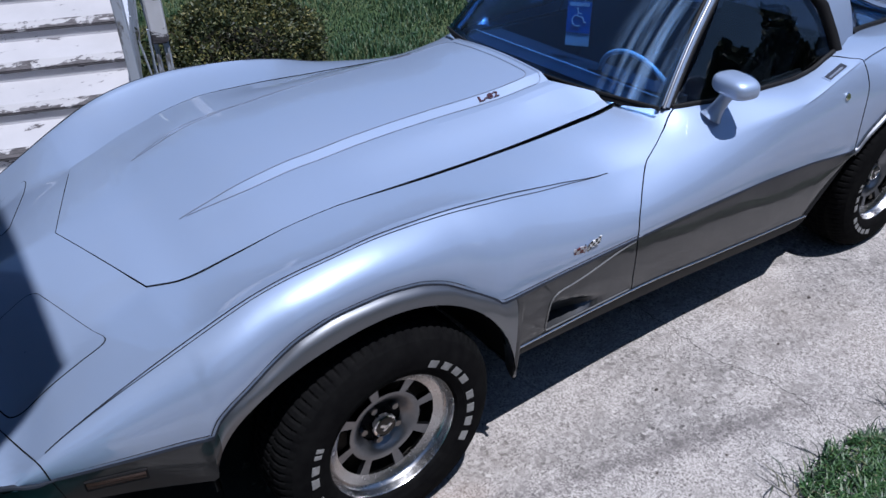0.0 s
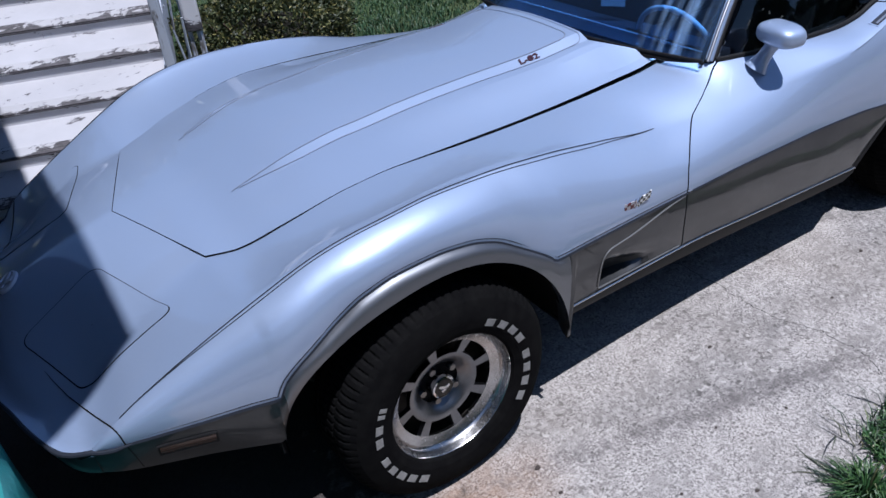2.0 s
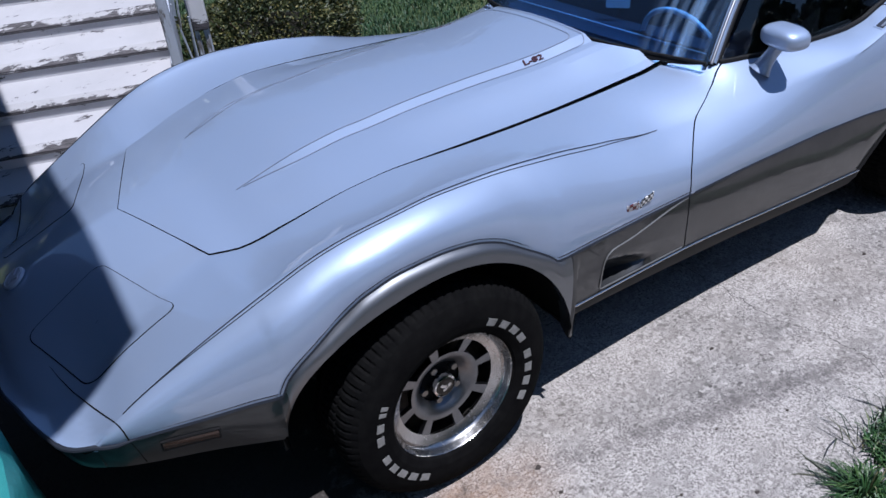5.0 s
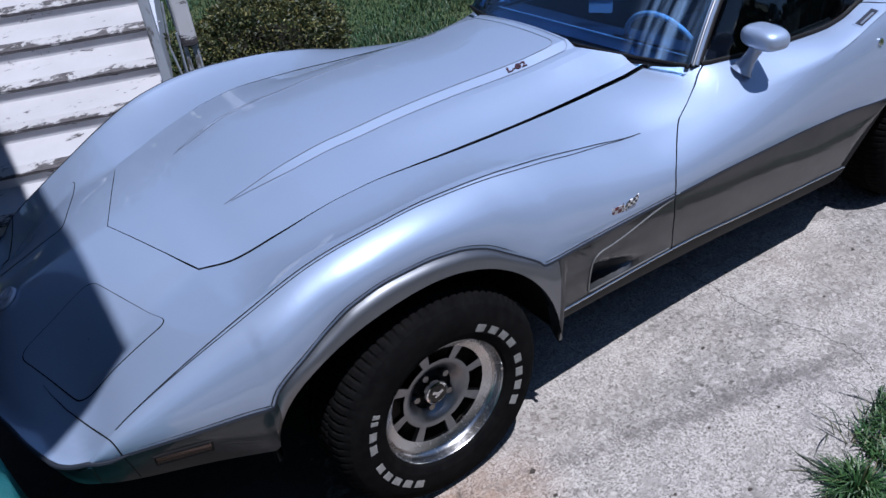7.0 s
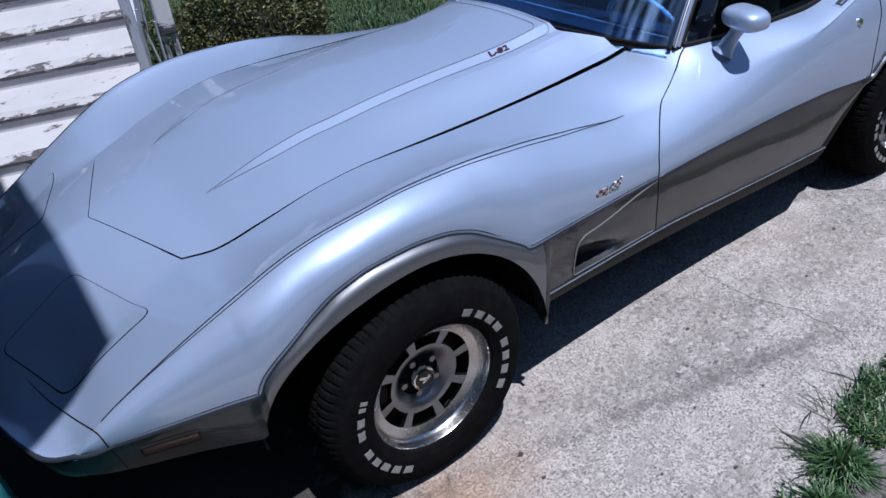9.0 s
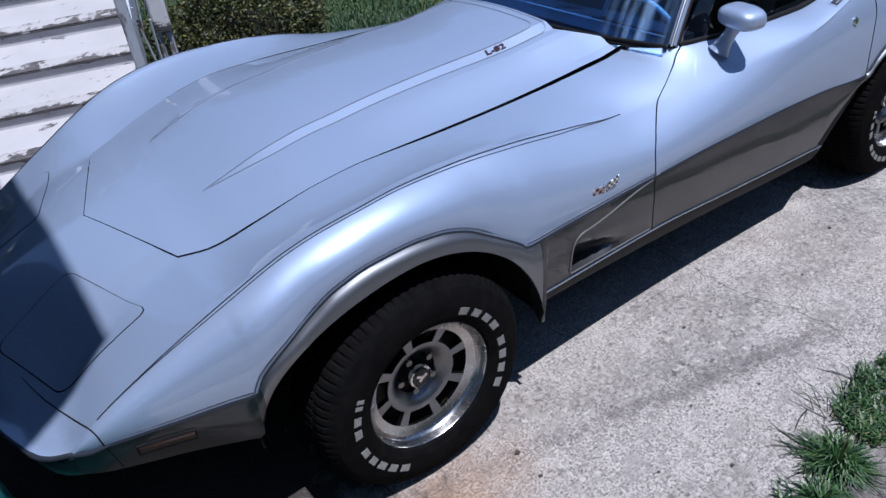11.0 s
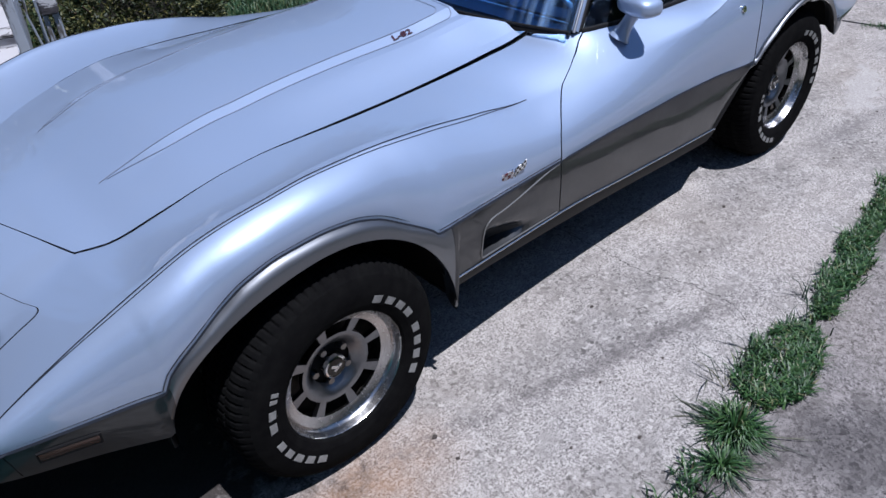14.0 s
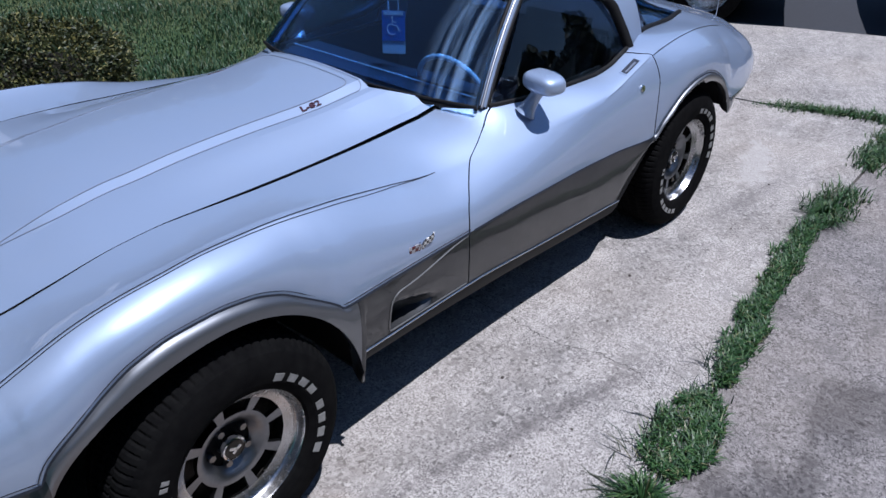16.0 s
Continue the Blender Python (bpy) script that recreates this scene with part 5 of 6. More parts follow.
sheet("road", [(6.02, 1.4), (6.12, 1.15), (6.36, 0.50), (6.79, -0.68), (7.02, -1.31), (8.72, -6.0), (30, -6.0), (30, 14.0), (1.4, 14.0)], -0.02, 0.05, M_ASPHALT, "dark grey asphalt street", "road")


# a hairline crack across the drive
def crack(pts, w):
    rng = random.Random(5)
    line = []
    for a, b in zip(pts, pts[1:]):
        for t in spread(0, 1, 10)[:-1]:
            line.append((a[0] + (b[0] - a[0]) * t + rng.uniform(-0.008, 0.008), a[1] + (b[1] - a[1]) * t + rng.uniform(-0.006, 0.006)))
    rows = [[(x - w * (0.4 + 0.6 * math.sin(j * 1.7) ** 2), y, 0.0007) for j, (x, y) in enumerate(line)], [(x + w * (0.4 + 0.6 * math.cos(j * 1.3) ** 2), y, 0.0007) for j, (x, y) in enumerate(line)]]
    return part("crack", grid(rows, None, True), M_BLACK, None)


ck = crack([(1.30, -0.45), (1.31, -0.72), (1.295, -0.96), (1.357, -1.15), (1.356, -1.31), (1.306, -1.38)], 0.0016)
tagged(ck, "hairline crack across the concrete drive", "crack", kind="structure")


# small stones and leaf bits lying on the slabs
rng = random.Random(9)
M_BIT = Mat("dark leaf bits and grit", (0.05, 0.04, 0.035), 0.9).m
for x, y, r in ((0.197, -0.983, 0.010), (0.19, -1.09, 0.008), (1.00, -0.95, 0.009), (0.72, -1.20, 0.006), (1.55, -1.05, 0.006), (0.62, -1.42, 0.007), (1.9, -0.95, 0.009), (2.6, -1.1, 0.007), (0.95, -1.28, 0.006), (3.2, -1.05, 0.008), (1.42, -0.72, 0.007), (0.45, -1.3, 0.006)):
    bm = bmesh.new()
    bmesh.ops.create_icosphere(bm, subdivisions=1, radius=r)
    for v in bm.verts:
        v.co = Vector((v.co.x * rng.uniform(0.7, 1.5), v.co.y * rng.uniform(0.6, 1.1), v.co.z * 0.4 + r * 0.3))
    b = tagged(part("leaf_bit", bm, M_BIT), "tiny dark leaf bit lying on the concrete", "debris", "debris on the drive")
    b.location = (x, y, 0.0)


# ---- grass ----
def blades(name, spots, hmin, hmax, width, material, seed, lean=0.5, label="", category="grass"):
    """Many curved blades in one mesh; spots is a function of a generator giving (x, y, z, scale)."""
    rng = np.random.default_rng(seed)
    P = spots(rng)
    n = len(P)
    ang = rng.uniform(0, 2 * np.pi, n)
    h = rng.uniform(hmin, hmax, n) * P[:, 3]
    ln = rng.uniform(0.15, 1.0, n) * lean * h
    d = np.stack([np.cos(ang), np.sin(ang), np.zeros(n)], 1)
    s = np.stack([-np.sin(ang), np.cos(ang), np.zeros(n)], 1) * (width * rng.uniform(0.6, 1.3, n))[:, None]
    base = P[:, :3]
    up = np.array([0, 0, 1.0])
    mid = base + d * (ln * 0.35)[:, None] + up * (h * 0.62)[:, None]
    tip = base + d * ln[:, None] + up * (h * rng.uniform(0.75, 1.0, n))[:, None]
    V = np.stack([base - s, base + s, mid + s * 0.8, mid - s * 0.8, tip], 1).reshape(-1, 3)
    i = np.arange(n) * 5
    F = [(a, a + 1, a + 2, a + 3) for a in i] + [(a + 3, a + 2, a + 4) for a in i]
    me = bpy.data.meshes.new(name)
    me.from_pydata(V.tolist(), [], F)
    me.materials.append(material)
    return tagged(new(name, me), label, category, kind="stuff")


def leafy(name, stops, rough=0.5):
    k = Mat(name, stops[0][1], rough, 0.0)
    gi = k.node("NewGeometry")
    k.link(k.ramp(gi.outputs["Random Per Island"], stops), "Base Color")
    k.set("Subsurface Weight", 0.0)
    return k.m


M_GRASS = leafy("grass blades", [(0.0, (0.009, 0.032, 0.011)), (0.5, (0.026, 0.078, 0.022)), (0.92, (0.062, 0.125, 0.036)), (1.0, (0.17, 0.16, 0.085))])
M_LAWN = leafy("lawn blades", [(0.0, (0.013, 0.042, 0.017)), (0.6, (0.026, 0.072, 0.030)), (0.95, (0.055, 0.10, 0.042)), (1.0, (0.15, 0.15, 0.085))])


def strip_spots(rng):
    """Clumps along the joint between the slabs, and along the cross joint."""
    out = []
    clumps = []
    for x in np.arange(0.40, 0.66, 0.03):  # ragged bits
        clumps += [(x, JOINT(x) + 0.02 + rng.normal(0, 0.04), 0.022, 0.8)]
    for x in np.arange(0.985, 1.40, 0.016):
        half = 0.105 * math.sin(math.pi * min(1, max(0, (x - 0.90) / 0.54))) ** 0.6
        clumps += [(x, JOINT(x) + 0.004 + rng.uniform(-half, half), 0.014, 0.72) for _ in range(6)]
    for x in np.arange(1.44, 1.52, 0.03):
        clumps += [(x, JOINT(x) + rng.normal(0, 0.012), 0.015, 0.5)]
    for x in np.arange(1.52, 3.02, 0.02):
        half = 0.042 + 0.020 * math.sin(x * 17) * math.sin(x * 6.3 + 1)
        clumps += [(x, JOINT(x) + 0.010 * math.sin(x * 23) + rng.uniform(-half, half), 0.019, 0.75) for _ in range(4)]
    for x in np.arange(3.05, 3.40, 0.03):
        clumps += [(x, JOINT(x) + rng.normal(0, 0.045), 0.04, 1.0) for _ in range(3)]
    for x in np.arange(3.78, 4.7, 0.03):
        clumps += [(x, JOINT(x) + rng.normal(0, 0.04), 0.05, 1.0) for _ in range(3)]
    for y in np.arange(-1.30, -0.47, 0.026):
        clumps += [(4.40 + 0.30 * (-0.47 - y) + rng.normal(0, 0.025), y, 0.035, 0.8 * min(1.0, (-0.40 - y) * 2.5)) for _ in range(3)]
    for x, y, r, sc in clumps:
        m = int(rng.integers(13, 22))
        q = np.stack([x + rng.normal(0, r, m), y + rng.normal(0, r * 0.7, m), np.full(m, -0.004), np.full(m, sc)], 1)
        out.append(q)
    return np.concatenate(out)


blades("joint_grass", strip_spots, 0.025, 0.062, 0.0034, M_GRASS, 11, 1.5, "green grass and weeds growing in the slab joint")


def stray_spots(rng):
    out = []
    for x, y in ((1.02, -1.50), (1.16, -1.46), (1.56, -1.49), (1.40, -1.53), (0.55, -1.63), (3.2, -1.37), (3.9, -1.3)):
        m = 14
        out.append(np.stack([x + rng.normal(0, 0.03, m), y + rng.normal(0, 0.03, m), np.full(m, -0.004), np.full(m, 1.0)], 1))
    return np.concatenate(out)


M_STRAY = leafy("dark thin grass blades", [(0.0, (0.010, 0.020, 0.012)), (0.8, (0.020, 0.040, 0.022)), (1.0, (0.12, 0.11, 0.07))])
blades("stray_grass", stray_spots, 0.05, 0.10, 0.0022, M_STRAY, 21, 2.0, "thin dark grass blades lying over the concrete")


def grass_tuft(at, radius, n, seed, label, stray=40):
    """Blades that rise from one crown and arch outwards all round, the outermost lying flat."""
    rng = np.random.default_rng(seed)
    verts, faces = [], []
    for j in range(n + stray):
        a = rng.uniform(0, 2 * math.pi)
        out = rng.uniform(0, 1) ** 0.7 if j < n else rng.uniform(1.2, 1.75)
        reach = radius * (0.25 + 0.75 * out) * rng.uniform(0.75, 1.2)
        rise = radius * max(0.06, 0.62 - 0.48 * out) * rng.uniform(0.7, 1.2)
        r0 = rng.uniform(0, 0.45) * radius
        wd = rng.uniform(0.0016, 0.0034)
        bend = rng.normal(0, 0.25)
        k = len(verts)
        for q in range(6):
            f = q / 5
            r = r0 * 0.8 + (reach - r0 * 0.5) * f
            b = a + bend * f * f
            c = Vector((math.cos(b) * r, math.sin(b) * r, 0.002 + rise * (1 - (1 - 1.55 * f) ** 2) * 0.9 if f < 0.65 else max(0.003, rise * 0.9 * (1 - (1.55 * f - 1) ** 2))))
            w = wd * (1 - 0.92 * f ** 2)
            side = Vector((-math.sin(b), math.cos(b), rng.normal(0, 0.1))) * w
            verts += [c - side, c + side]
        faces += [(k + 2 * q, k + 2 * q + 1, k + 2 * q + 3, k + 2 * q + 2) for q in range(5)]
    me = bpy.data.meshes.new("grass_tuft")
    me.from_pydata([tuple(v) for v in verts], [], faces)
    me.materials.append(M_GRASS), me.materials.append(M_STRAY)
    me.polygons.foreach_set("material_index", [0] * (5 * n) + [1] * (5 * stray))
    ob = tagged(new("grass_tuft", me), label, "grass", kind="stuff")
    ob.location = (at[0], at[1], -0.003)


grass_tuft((0.835, -1.60), 0.13, 330, 5, "spreading tuft of long grass blades in the slab joint")
grass_tuft((0.70, -1.64), 0.09, 120, 6, "small ragged tuft of grass in the slab joint")
grass_tuft((3.06, -1.40), 0.13, 240, 7, "spreading tuft of long grass blades in the slab joint")


def lawn_spots(rng):
    n = 95000
    x, y = rng.uniform(0.0, 6.4, n), 1.3 + 7.0 * rng.uniform(0, 1, n) ** 1.25
    keep = ~((x < 0.25) & (y < 3.4))
    sc = 0.75 + 0.5 * np.sin(x * 3.1 + 1.3 * np.sin(y * 2.3)) * np.sin(y * 2.7)
    sc = np.clip(sc, 0.45, 1.3)
    return np.stack([x, y, np.full(n, -0.06), sc], 1)[keep]


blades("lawn_grass", lawn_spots, 0.04, 0.09, 0.0045, M_LAWN, 12, 0.9, "green mown lawn with paler dry blades")


def stalk_spots(rng):
    n = 60
    return np.stack([rng.uniform(1.6, 4.6, n), rng.uniform(2.6, 4.6, n), np.full(n, -0.06), rng.uniform(0.6, 1.2, n)], 1)


blades("seed_stalks", stalk_spots, 0.12, 0.30, 0.0025, M_LAWN, 13, 0.35, "taller seed stalks standing out of the lawn")


# ---- shrub ----
def shrub(at, rx, ry, h, n, seed):
    root = new("shrub")
    root.location = at
    tagged(root, "rounded evergreen shrub with reddish-brown and olive leaves", "shrub")
    rng = np.random.default_rng(seed)
    k = Mat("shrub twig bark", (0.09, 0.06, 0.04), 0.9)
    bm = bmesh.new()
    for j in range(16):
        a = 2 * math.pi * j / 16 + rng.uniform(-0.2, 0.2)
        e = Vector((rx * 0.75 * math.cos(a), ry * 0.75 * math.sin(a), h * rng.uniform(0.45, 0.85)))
        tube([(0.05 * math.cos(a), 0.05 * math.sin(a), 0), tuple(e * 0.5 + Vector((0, 0, 0.06))), tuple(e)], 0.012, 6, bm, [0.018, 0.010, 0.004])
    part("branches", bm, k.m, root)
    u = rng.normal(0, 1, (n, 3))
    u /= np.linalg.norm(u, axis=1)[:, None]
    lump = 1 + 0.16 * np.sin(u[:, 0] * 7 + 1) * np.sin(u[:, 1] * 6) + 0.07 * np.sin(u[:, 2] * 11 + u[:, 0] * 5)
    rad = (0.72 + 0.28 * rng.uniform(0, 1, n) ** 0.5) * lump
    P = np.stack([u[:, 0] * rx, u[:, 1] * ry, h * 0.5 + u[:, 2] * h * 0.52], 1)
    P[:, :2] *= rad[:, None]
    P[:, 2] = h * 0.5 + (P[:, 2] - h * 0.5) * rad
    P[:, 2] = np.maximum(P[:, 2], 0.02)
    t = rng.normal(0, 1, (n, 3)) + u * 0.9
    t /= np.linalg.norm(t, axis=1)[:, None]
    s = np.cross(t, rng.normal(0, 1, (n, 3)))
    s /= np.linalg.norm(s, axis=1)[:, None]
    L = rng.uniform(0.009, 0.018, n)[:, None]
    V = np.stack([P, P + t * L + s * L * 0.42, P + t * L * 2.0, P + t * L - s * L * 0.42], 1).reshape(-1, 3)
    F = [(a, a + 1, a + 2, a + 3) for a in np.arange(n) * 4]
    me = bpy.data.meshes.new("leaves")
    me.from_pydata(V.tolist(), [], F)
    me.materials.append(leafy("shrub leaves", [(0.0, (0.009, 0.017, 0.005)), (0.45, (0.028, 0.042, 0.011)), (0.75, (0.066, 0.074, 0.018)), (0.95, (0.14, 0.125, 0.036)), (1.0, (0.25, 0.23, 0.09))], 0.6))
    ob = new("leaves", me)
    ob.parent = root
    tagged(ob, "small dense leaves", kind="stuff")
    # near-black ball that stands in for the shade between the leaves
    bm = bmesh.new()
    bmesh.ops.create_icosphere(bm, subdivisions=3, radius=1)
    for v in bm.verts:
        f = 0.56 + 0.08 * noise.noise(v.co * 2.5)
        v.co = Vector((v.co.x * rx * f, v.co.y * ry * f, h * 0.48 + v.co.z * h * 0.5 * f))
    part("shade_core", bm, Mat("dark filler for inner shade", (0.012, 0.011, 0.006), 1.0).m, root)
    return root


shrub((0.92, 2.42, -0.06), 0.56, 0.50, 0.76, 36000, 3)

# ---- porch steps ----
def peeling(name, low, white, axis, lo, hi):
    """Flaking white paint over grey wood; more of it is gone along one worn board edge."""
    k = Mat(name, white, 0.65)
    peel = k.noise(5, 9, 0.74, "World", stretch=(1.0, 2.6, 3.2))
    xyz = k.node("SeparateXYZ")
    k.t.links.new(k.coords(), xyz.inputs["Vector"])
    edge = k.node("MapRange")
    edge.inputs["From Min"].default_value, edge.inputs["From Max"].default_value = lo, hi
    edge.inputs["To Min"].default_value, edge.inputs["To Max"].default_value = 0.0, 0.13
    k.t.links.new(xyz.outputs[axis], edge.inputs["Value"])
    add = k.node("Math")
    k.t.links.new(peel, add.inputs[0]), k.t.links.new(edge.outputs["Result"], add.inputs[1])
    wood = k.ramp(k.noise(30, 5, 0.6, stretch=(1.0, 12.0, 12.0)), [(0.35, (0.018, 0.017, 0.021)), (0.7, (0.13, 0.12, 0.135))])
    tone = k.ramp(k.noise(3, 5, 0.6, "World"), [(0.35, tuple(v * 0.88 for v in white)), (0.7, white)])
    k.link(k.mix(k.ramp(add.outputs[0], [(low, (0, 0, 0)), (low + 0.03, (1, 1, 1))]), tone, wood), "Base Color")
    k.bump(add.outputs[0], 0.5, 0.004)
    return k.m


M_PEEL = peeling("peeling white paint on boards", 0.52, (0.46, 0.46, 0.49), "Z", 0.0, -0.03)
# flaking post white, lightened to paint bounced light onto the step backing
M_PEEL_POST = peeling("flaking white paint lightened for shaded backing", 0.60, (0.66, 0.66, 0.70), "Z", -0.25, -0.42)
M_PEEL_WORN = peeling("worn white nosing boards", 0.605, (0.44, 0.44, 0.47), "Y", -0.08, -0.14)
k = Mat("grey weathered wood", (0.25, 0.24, 0.23), 0.8)
k.link(k.mix(k.ramp(k.noise(5, 7, 0.7, stretch=(4.0, 4.0, 1.0)), [(0.38, (0, 0, 0)), (0.45, (1, 1, 1))]), k.ramp(k.noise(25, 5, 0.6, stretch=(9, 9, 1)), [(0.3, (0.05, 0.045, 0.045)), (0.7, (0.20, 0.19, 0.19))]), (0.42, 0.46, 0.54)), "Base Color")
M_GREYWOOD = k.m

steps = new("porch_steps")
tagged(steps, "white wooden porch steps with badly peeling paint", "steps")
RISE, RUN, ST_W = 0.155, 0.24, 1.75
steps.matrix_world = pose(0.05, 1.92, 0.185, 0, 0, -19)
# treads and nosings are tilted to catch sun and fit the camera's view
LEAN = math.atan2(0.085, RUN)
for i in range(-1, 7):
    y0, z0 = i * RUN, i * RISE
    tr = part("tread", box(ST_W, 0.275, 0.03, (0, 0, 0), 0.005), M_PEEL_WORN, steps)
    tr.matrix_basis = pose(0.035 - ST_W / 2, y0 + 0.136, z0 + 0.032, math.degrees(LEAN), 0, 0)
    rs = part("nosing", box(ST_W + 0.012, 0.026, 0.058, (0, 0, 0), 0.006), M_PEEL, steps)
    rs.matrix_basis = pose(0.035 - ST_W / 2, y0 + 0.004, z0 + 0.004, -42, 0, 0)
    rs["label"] = "chipped white front edge board"
    tr["label"] = "worn white step board, tilted to fit the camera's view"
    bk = part("backing", box(ST_W - 0.03, 0.02, RISE, (0, 0, 0)), M_PEEL_POST, steps)
    bk.location = (0.035 - ST_W / 2, y0 + 0.002, z0 - RISE / 2)
for x in (0.055, 0.035 - ST_W - 0.025):
    st = bmesh.new()
    sl = math.atan2(RISE, RUN)
    box(2.25, 0.036, 0.26, (0, 0, 0), 0.004, st, Matrix.Rotation(sl, 4, "Y").inverted())
    bmesh.ops.rotate(st, matrix=Matrix.Rotation(radians(90), 3, "Z"), verts=st.verts[:])
    b = part("stringer", st, M_GREYWOOD, steps, "grey weathered side board")
    b.location = (x, 0.62, 0.36)
side_post = part("side_post", box(0.05, 0.075, 1.09, (0, 0, 0), 0.005), M_GREYWOOD, steps, "grey-white upright side board")
side_post.location = (0.092, 0.085, 0.32)
newel = part("newel_post", box(0.085, 0.085, 0.80, (0, 0, 0), 0.008), M_PEEL_POST, steps, "white newel post with flaking paint")
newel.location = (0.252, 0.17, 0.86)
for dx, w in ((-0.028, 0.022), (0.022, 0.03)):
    sl = part("bare_post", box(w, 0.05, 0.72, (0, 0, 0), 0.004), M_GREYWOOD, steps, "bare weathered wood under the newel")
    sl.location = (0.252 + dx, 0.17, 0.12)
for j, (x, y, h) in enumerate(((0.12, 0.14, 0.62), (0.155, 0.20, 0.7), (0.19, 0.12, 0.55), (0.17, 0.28, 0.8))):
    vine = part("dry_vine", tube([(x, y, -0.2), (x + 0.02 * math.sin(j), y + 0.02, h * 0.3), (x - 0.025 * math.cos(j), y, h * 0.65), (x + 0.015, y - 0.02, h)], 0.006, 6), M_GREYWOOD, steps)

# ---- unseen roof, posts and wall, added to shade the nose ----
roof = new("shade_roof")
tagged(roof, "unseen flat brown roof on posts, added to shade the nose", "roof")
M_WHITEPAINT = Mat("brown stained boards", (0.05, 0.042, 0.036), 0.7).m
bm = bmesh.new()
plan = [(-0.46, -1.525), (-0.46, 3.0), (-4.6, 3.0), (-4.6, -3.55)]
low, high = [[bm.verts.new((x, y, z)) for x, y in plan] for z in (4.0, 4.14)]
bm.faces.new(high), bm.faces.new(low[::-1])
for j in range(4):
    bm.faces.new((low[j - 1], low[j], high[j], high[j - 1]))
bmesh.ops.recalc_face_normals(bm, faces=bm.faces[:])
part("roof_slab", bm, M_WHITEPAINT, roof)
for x, y in ((-3.1, -2.55), (-4.4, -3.2), (-4.4, 0.50)):
    part("roof_post", box(0.12, 0.12, 4.1, (x, y, 1.95), 0.01), M_WHITEPAINT, roof)
# unseen wall, added to darken the nose's reflections and the ground there
part("shade_wall", box(0.12, 5.4, 3.9, (-2.66, 1.7, 1.88), 0.01), M_WHITEPAINT, roof, "unseen brown wall, added to block light round the nose")

# ---- teal tarpaulin in front of the nose ----
TARP = (-1.42, -0.885)
k = Mat("teal tarpaulin", (0.03, 0.40, 0.40), 0.35)
k.link(k.ramp(k.noise(8, 5), [(0.3, (0.02, 0.17, 0.18)), (0.7, (0.05, 0.27, 0.27))]), "Base Color")
k.bump(k.noise(26, 5), 0.5, 0.01)
M_TEAL = k.m
rows = []
for j in range(73):
    a = 2 * math.pi * (j % 72) / 72
    row = []
    for t in spread(0, 1, 26):
        top = min(1, t / 0.6)
        fall = smooth(0.6, 1.0, t)
        e = 0.34
        cx, cy = math.copysign(abs(math.cos(a)) ** e, math.cos(a)), math.copysign(abs(math.sin(a)) ** e, math.sin(a))
        fold = 0.040 * math.sin(11 * a + 2.0 * math.sin(3 * a)) * smooth(0.35, 0.8, t)
        r = 0.92 * top + 0.08 * fall ** 1.6 + fold * 0.7
        n = noise.noise(Vector((cx * r * 3, cy * r * 3, 1.3)))
        z = (0.60 + 0.03 * n + 0.5 * fold * (1 - fall)) * (1 - max(0, (t - 0.6) / 0.4) ** 0.8) + 0.006
        row.append((TARP[0] + 0.46 * cx * r, TARP[1] + 0.50 * cy * r, z))
    rows.append(row)
bm = grid(rows)
bmesh.ops.remove_doubles(bm, verts=bm.verts[:], dist=1e-5)
bmesh.ops.recalc_face_normals(bm, faces=bm.faces[:])
tarp = thick(part("tarpaulin", bm, M_TEAL, None, "", 40), 0.004, -1.0)
tagged(tarp, "folded teal tarpaulin draped over a low heap", "tarpaulin")


# ---- parked cars across the street ----
M_CARDARK = Mat("black car paint", (0.012, 0.013, 0.016), 0.25, 0.0, Coat_Weight=1.0).m


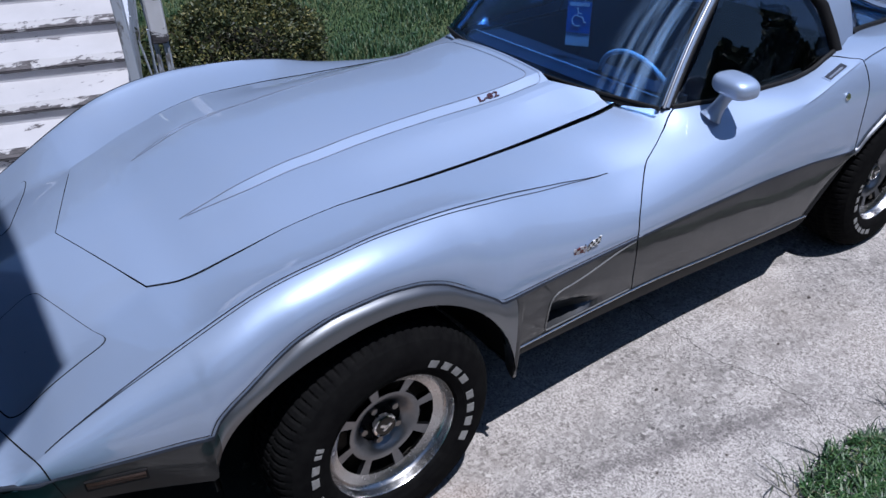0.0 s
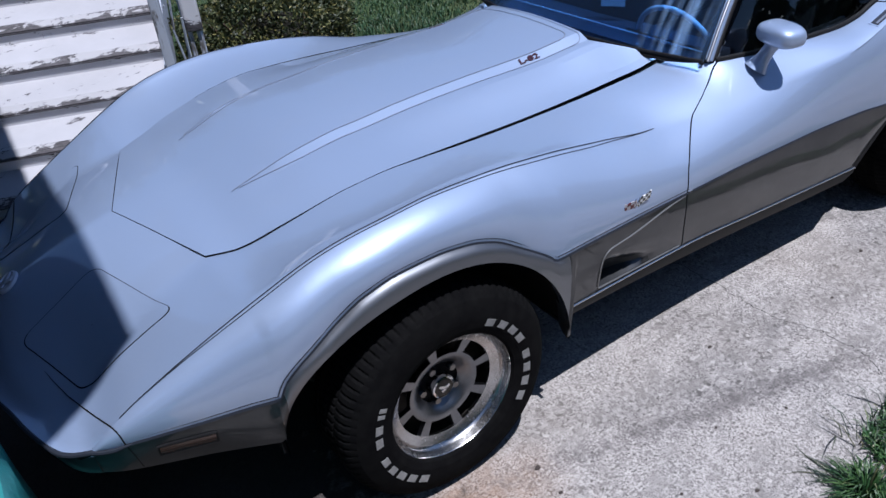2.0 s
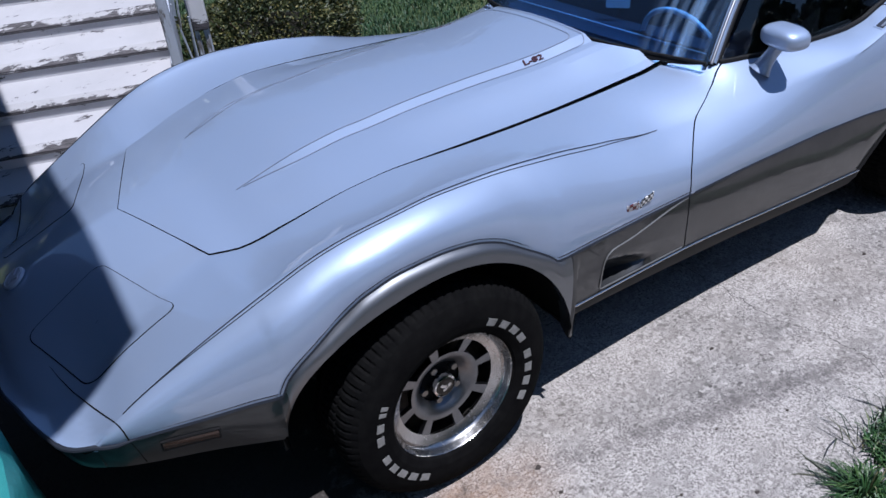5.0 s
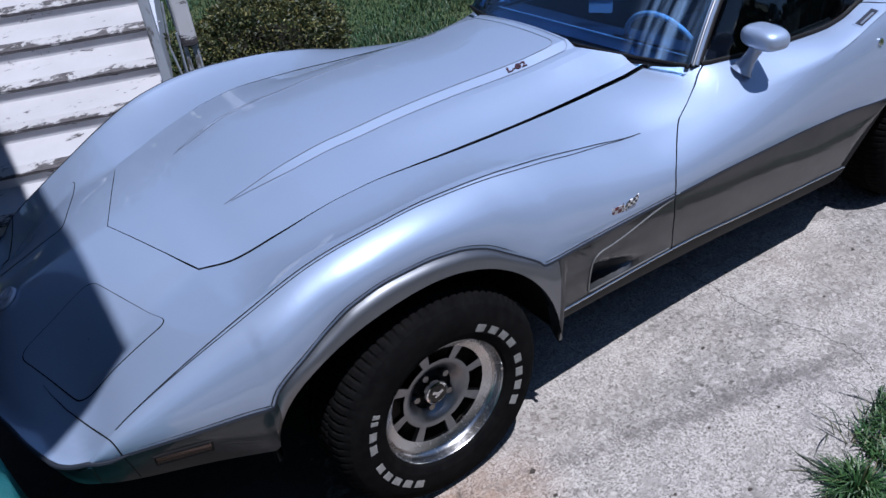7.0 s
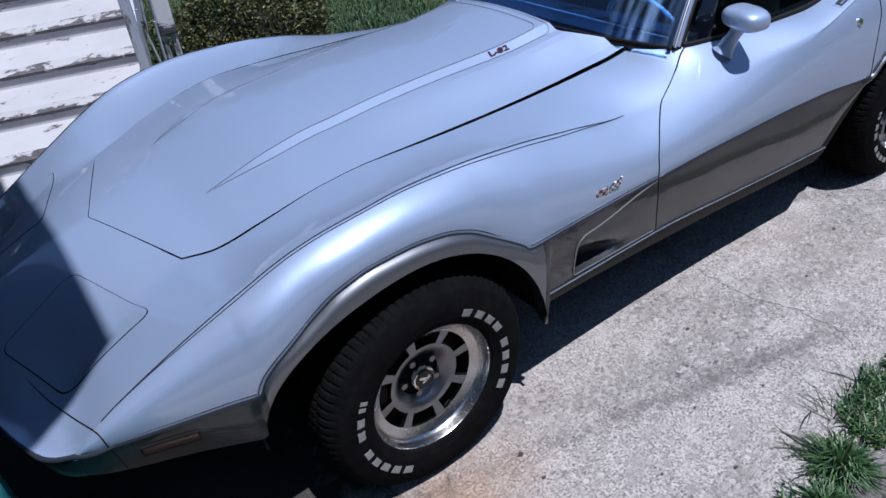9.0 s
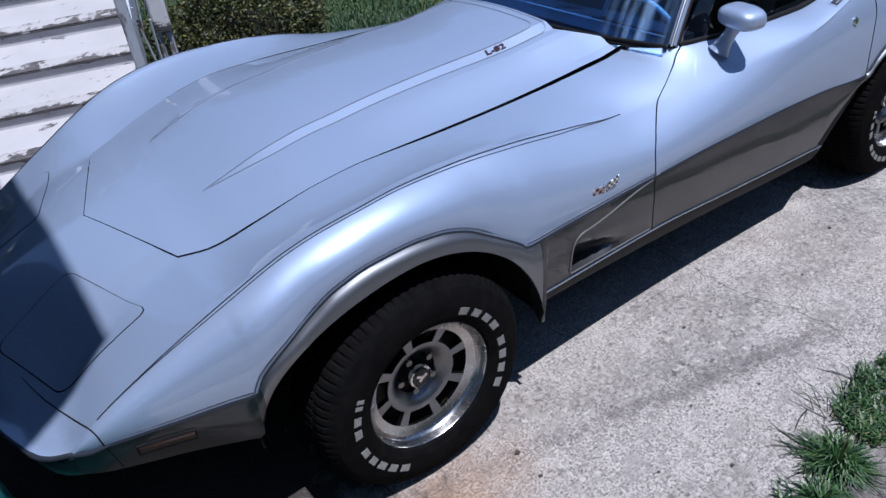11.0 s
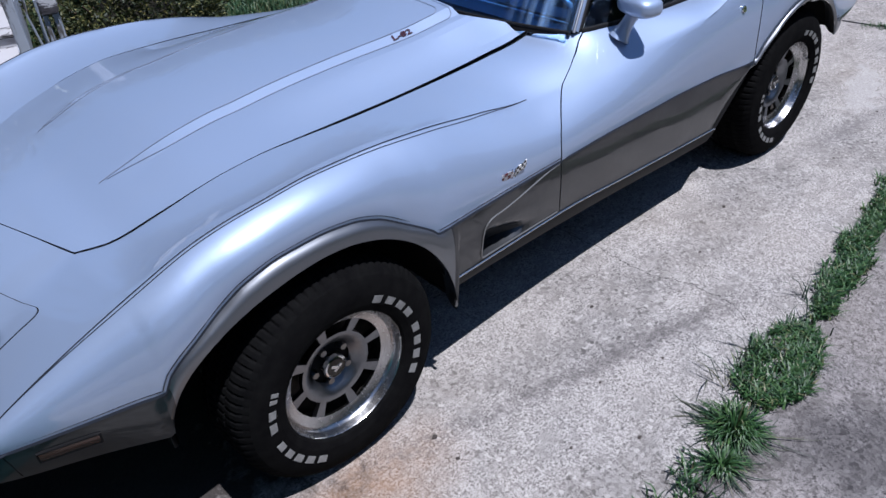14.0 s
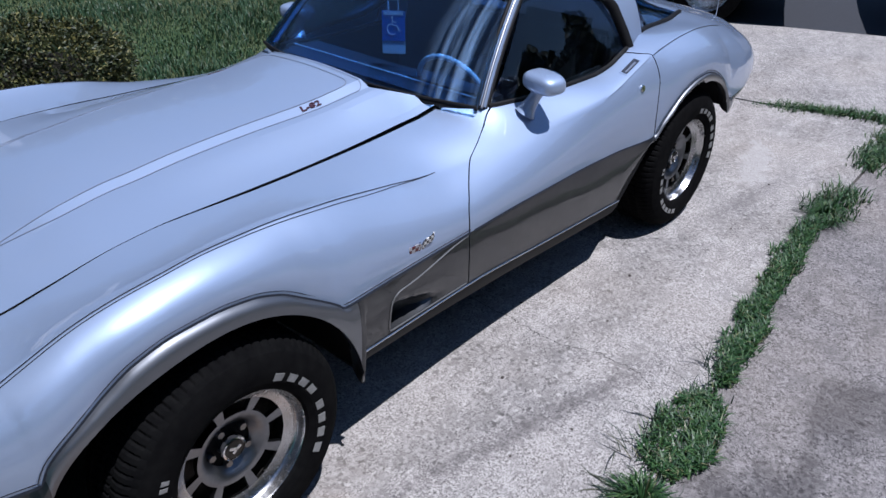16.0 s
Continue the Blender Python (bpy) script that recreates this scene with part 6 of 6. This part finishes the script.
def street_car(at, turn, label):
    root = new("parked_car")
    tagged(root, label, "car")
    L, Wd = 4.5, 1.76
    prof = table([(-2.25, 0.45, 0.62), (-2.1, 0.34, 0.78), (-1.2, 0.30, 0.92), (-0.7, 0.30, 0.96), (0.2, 0.30, 0.97), (1.4, 0.30, 0.98), (2.1, 0.36, 0.95), (2.25, 0.48, 0.80)])
    rows = []
    for x in spread(-2.25, 2.25, 60):
        lo, hi = prof(x)
        for xc in (-1.35, 1.35):
            if abs(x - xc) < 0.36:
                lo = max(lo, 0.32 + math.sqrt(0.36 ** 2 - (x - xc) ** 2))
        hw = Wd / 2 * (1 - 0.10 * (abs(x) / 2.25) ** 4)
        rows.append([(x, -hw * 0.9, lo), (x, -hw, lo + 0.10 * (hi - lo)), (x, -hw, lo + 0.6 * (hi - lo)), (x, -hw * 0.92, hi), (x, 0, hi + 0.03), (x, hw * 0.92, hi), (x, hw, lo + 0.6 * (hi - lo)), (x, hw, lo + 0.10 * (hi - lo)), (x, hw * 0.9, lo)])
    thick(part("body", grid(rows), M_CARDARK, root), 0.02)
    top = table([(-1.15, 0.94, 0.74), (-0.35, 1.36, 0.60), (0.3, 1.42, 0.58), (0.9, 1.38, 0.58), (1.75, 0.98, 0.70)])
    rows = []
    for x in spread(-1.15, 1.75, 24):
        z, hw = top(x)
        rows.append([(x, -0.78, 0.94), (x, -hw, z - 0.05), (x, -hw + 0.08, z), (x, hw - 0.08, z), (x, hw, z - 0.05), (x, 0.78, 0.94)])
    part("cabin", grid(rows), Mat("dark car glass", (0.01, 0.012, 0.014), 0.05, 0.0, Coat_Weight=1.0).m, root)
    part("underside", box(4.0, 1.45, 0.14, (0, 0, 0.30), 0.03), M_BLACK, root)
    for x in (-1.35, 1.35):
        for s in (-1, 1):
            wh = new("wheel")
            wh.parent = root
            wh.location = (x, s * 0.80, 0.315)
            part("tyre", lathe([(0.20, -0.09), (0.27, -0.105), (0.305, -0.09), (0.315, -0.06), (0.315, 0.06), (0.305, 0.09), (0.27, 0.105), (0.20, 0.09)], 40), M_TYRE, wh)
            part("rim", lathe([(0.205, s * 0.09), (0.20, s * 0.10), (0.17, s * 0.085), (0.06, s * 0.075), (0.0, s * 0.08)], 40), M_ALU, wh)
    root.matrix_world = pose(at[0], at[1], -0.02, 0, 0, turn)
    return root


street_car((6.53, 2.32, 0), 110, "black saloon parked in the street beyond the drive")
# added saloon; only the dark shape on the road is known
street_car((8.35, -2.62, 0), 110, "dark saloon added to give a shadow at the street's edge")


# ---- unseen trees round the yard, added for reflections and to block low sky ----
def tree(at, h, spread_r, seed):
    rng = np.random.default_rng(seed)
    root = new("tree")
    root.location = at
    tagged(root, "unseen leafy green tree, added for reflections", "tree", "yard trees")
    bark = Mat("tree bark", (0.10, 0.08, 0.06), 0.9)
    part("trunk", tube([(0, 0, -0.1), (0.05, 0, h * 0.25), (0.0, 0.08, h * 0.5), (0.05, 0, h * 0.8)], 0.2, 10, None, [0.26, 0.2, 0.14, 0.05]), bark.m, root)
    for j in range(7):
        a = rng.uniform(0, 6.28)
        z = h * rng.uniform(0.3, 0.6)
        part("limb", tube([(0, 0, z), (math.cos(a) * spread_r * 0.4, math.sin(a) * spread_r * 0.4, z + h * 0.1), (math.cos(a) * spread_r * 0.8, math.sin(a) * spread_r * 0.8, z + h * 0.22)], 0.06, 6, None, [0.09, 0.05, 0.02]), bark.m, root)
    n = 6000
    cl = rng.normal(0, 1, (26, 3)) * np.array([spread_r * 0.5, spread_r * 0.5, h * 0.16]) + np.array([0, 0, h * 0.66])
    P = cl[rng.integers(0, 26, n)] + rng.normal(0, 1, (n, 3)) * spread_r * 0.2
    t = rng.normal(0, 1, (n, 3))
    s = np.cross(t, rng.normal(0, 1, (n, 3)))
    t /= np.linalg.norm(t, axis=1)[:, None]
    s /= np.linalg.norm(s, axis=1)[:, None]
    Lf = rng.uniform(0.10, 0.2, n)[:, None]
    V = np.stack([P, P + t * Lf + s * Lf * 0.5, P + t * Lf * 2, P + t * Lf - s * Lf * 0.5], 1).reshape(-1, 3)
    me = bpy.data.meshes.new("crown")
    me.from_pydata(V.tolist(), [], [(a, a + 1, a + 2, a + 3) for a in np.arange(n) * 4])
    me.materials.append(M_TREELEAF)
    ob = new("crown", me)
    ob.parent = root
    tagged(ob, "loose crown of green leaves", kind="stuff")


M_TREELEAF = leafy("tree leaves", [(0.0, (0.014, 0.026, 0.010)), (0.7, (0.030, 0.050, 0.018)), (1.0, (0.06, 0.085, 0.03))])
for j, (x, y, h, r) in enumerate(((-9, -13, 10, 3.0), (-3.0, -14, 11, 3.2), (4.0, -14, 10, 3.0), (-13, -5, 10, 3.2), (-4.5, 15.0, 5.8, 2.4), (-0.3, 14.5, 6.1, 2.3), (3.6, 15.0, 6.3, 2.4), (7.6, 14.0, 6.2, 2.4))):
    tree((x, y, -0.06), h, r, 40 + j)


def unseen_woods(radius, n, seed):
    """An unseen ring, added to block low sky light: clumps of leaves on a rough wall of foliage."""
    rng = np.random.default_rng(seed)
    a = rng.uniform(0, 2 * np.pi, n)
    top = 4.8 + 1.4 * np.sin(a * 7) * np.sin(a * 3 + 1) + 0.9 * np.sin(a * 19)
    top = top + 6.5 * np.exp(-((a - 5.65) / 0.4) ** 2)  # a taller stand, added for the dark skyline in the side window
    z = rng.uniform(0, 1, n) ** 0.8 * top
    r = radius + rng.normal(0, 1.2, n)
    P = np.stack([2 + r * np.cos(a), r * np.sin(a), z], 1)
    t = rng.normal(0, 1, (n, 3))
    s = np.cross(t, rng.normal(0, 1, (n, 3)))
    t /= np.linalg.norm(t, axis=1)[:, None]
    s /= np.linalg.norm(s, axis=1)[:, None]
    L = rng.uniform(0.35, 0.75, n)[:, None]
    V = np.stack([P - t * L, P + s * L * 0.6, P + t * L, P - s * L * 0.6], 1).reshape(-1, 3)
    me = bpy.data.meshes.new("unseen_woods")
    me.from_pydata(V.tolist(), [], [(q, q + 1, q + 2, q + 3) for q in np.arange(n) * 4])
    me.materials.append(M_TREELEAF)
    tagged(new("unseen_woods", me), "unseen ring of green woods, added to block low sky light", "woods", kind="stuff")


unseen_woods(27, 40000, 77)
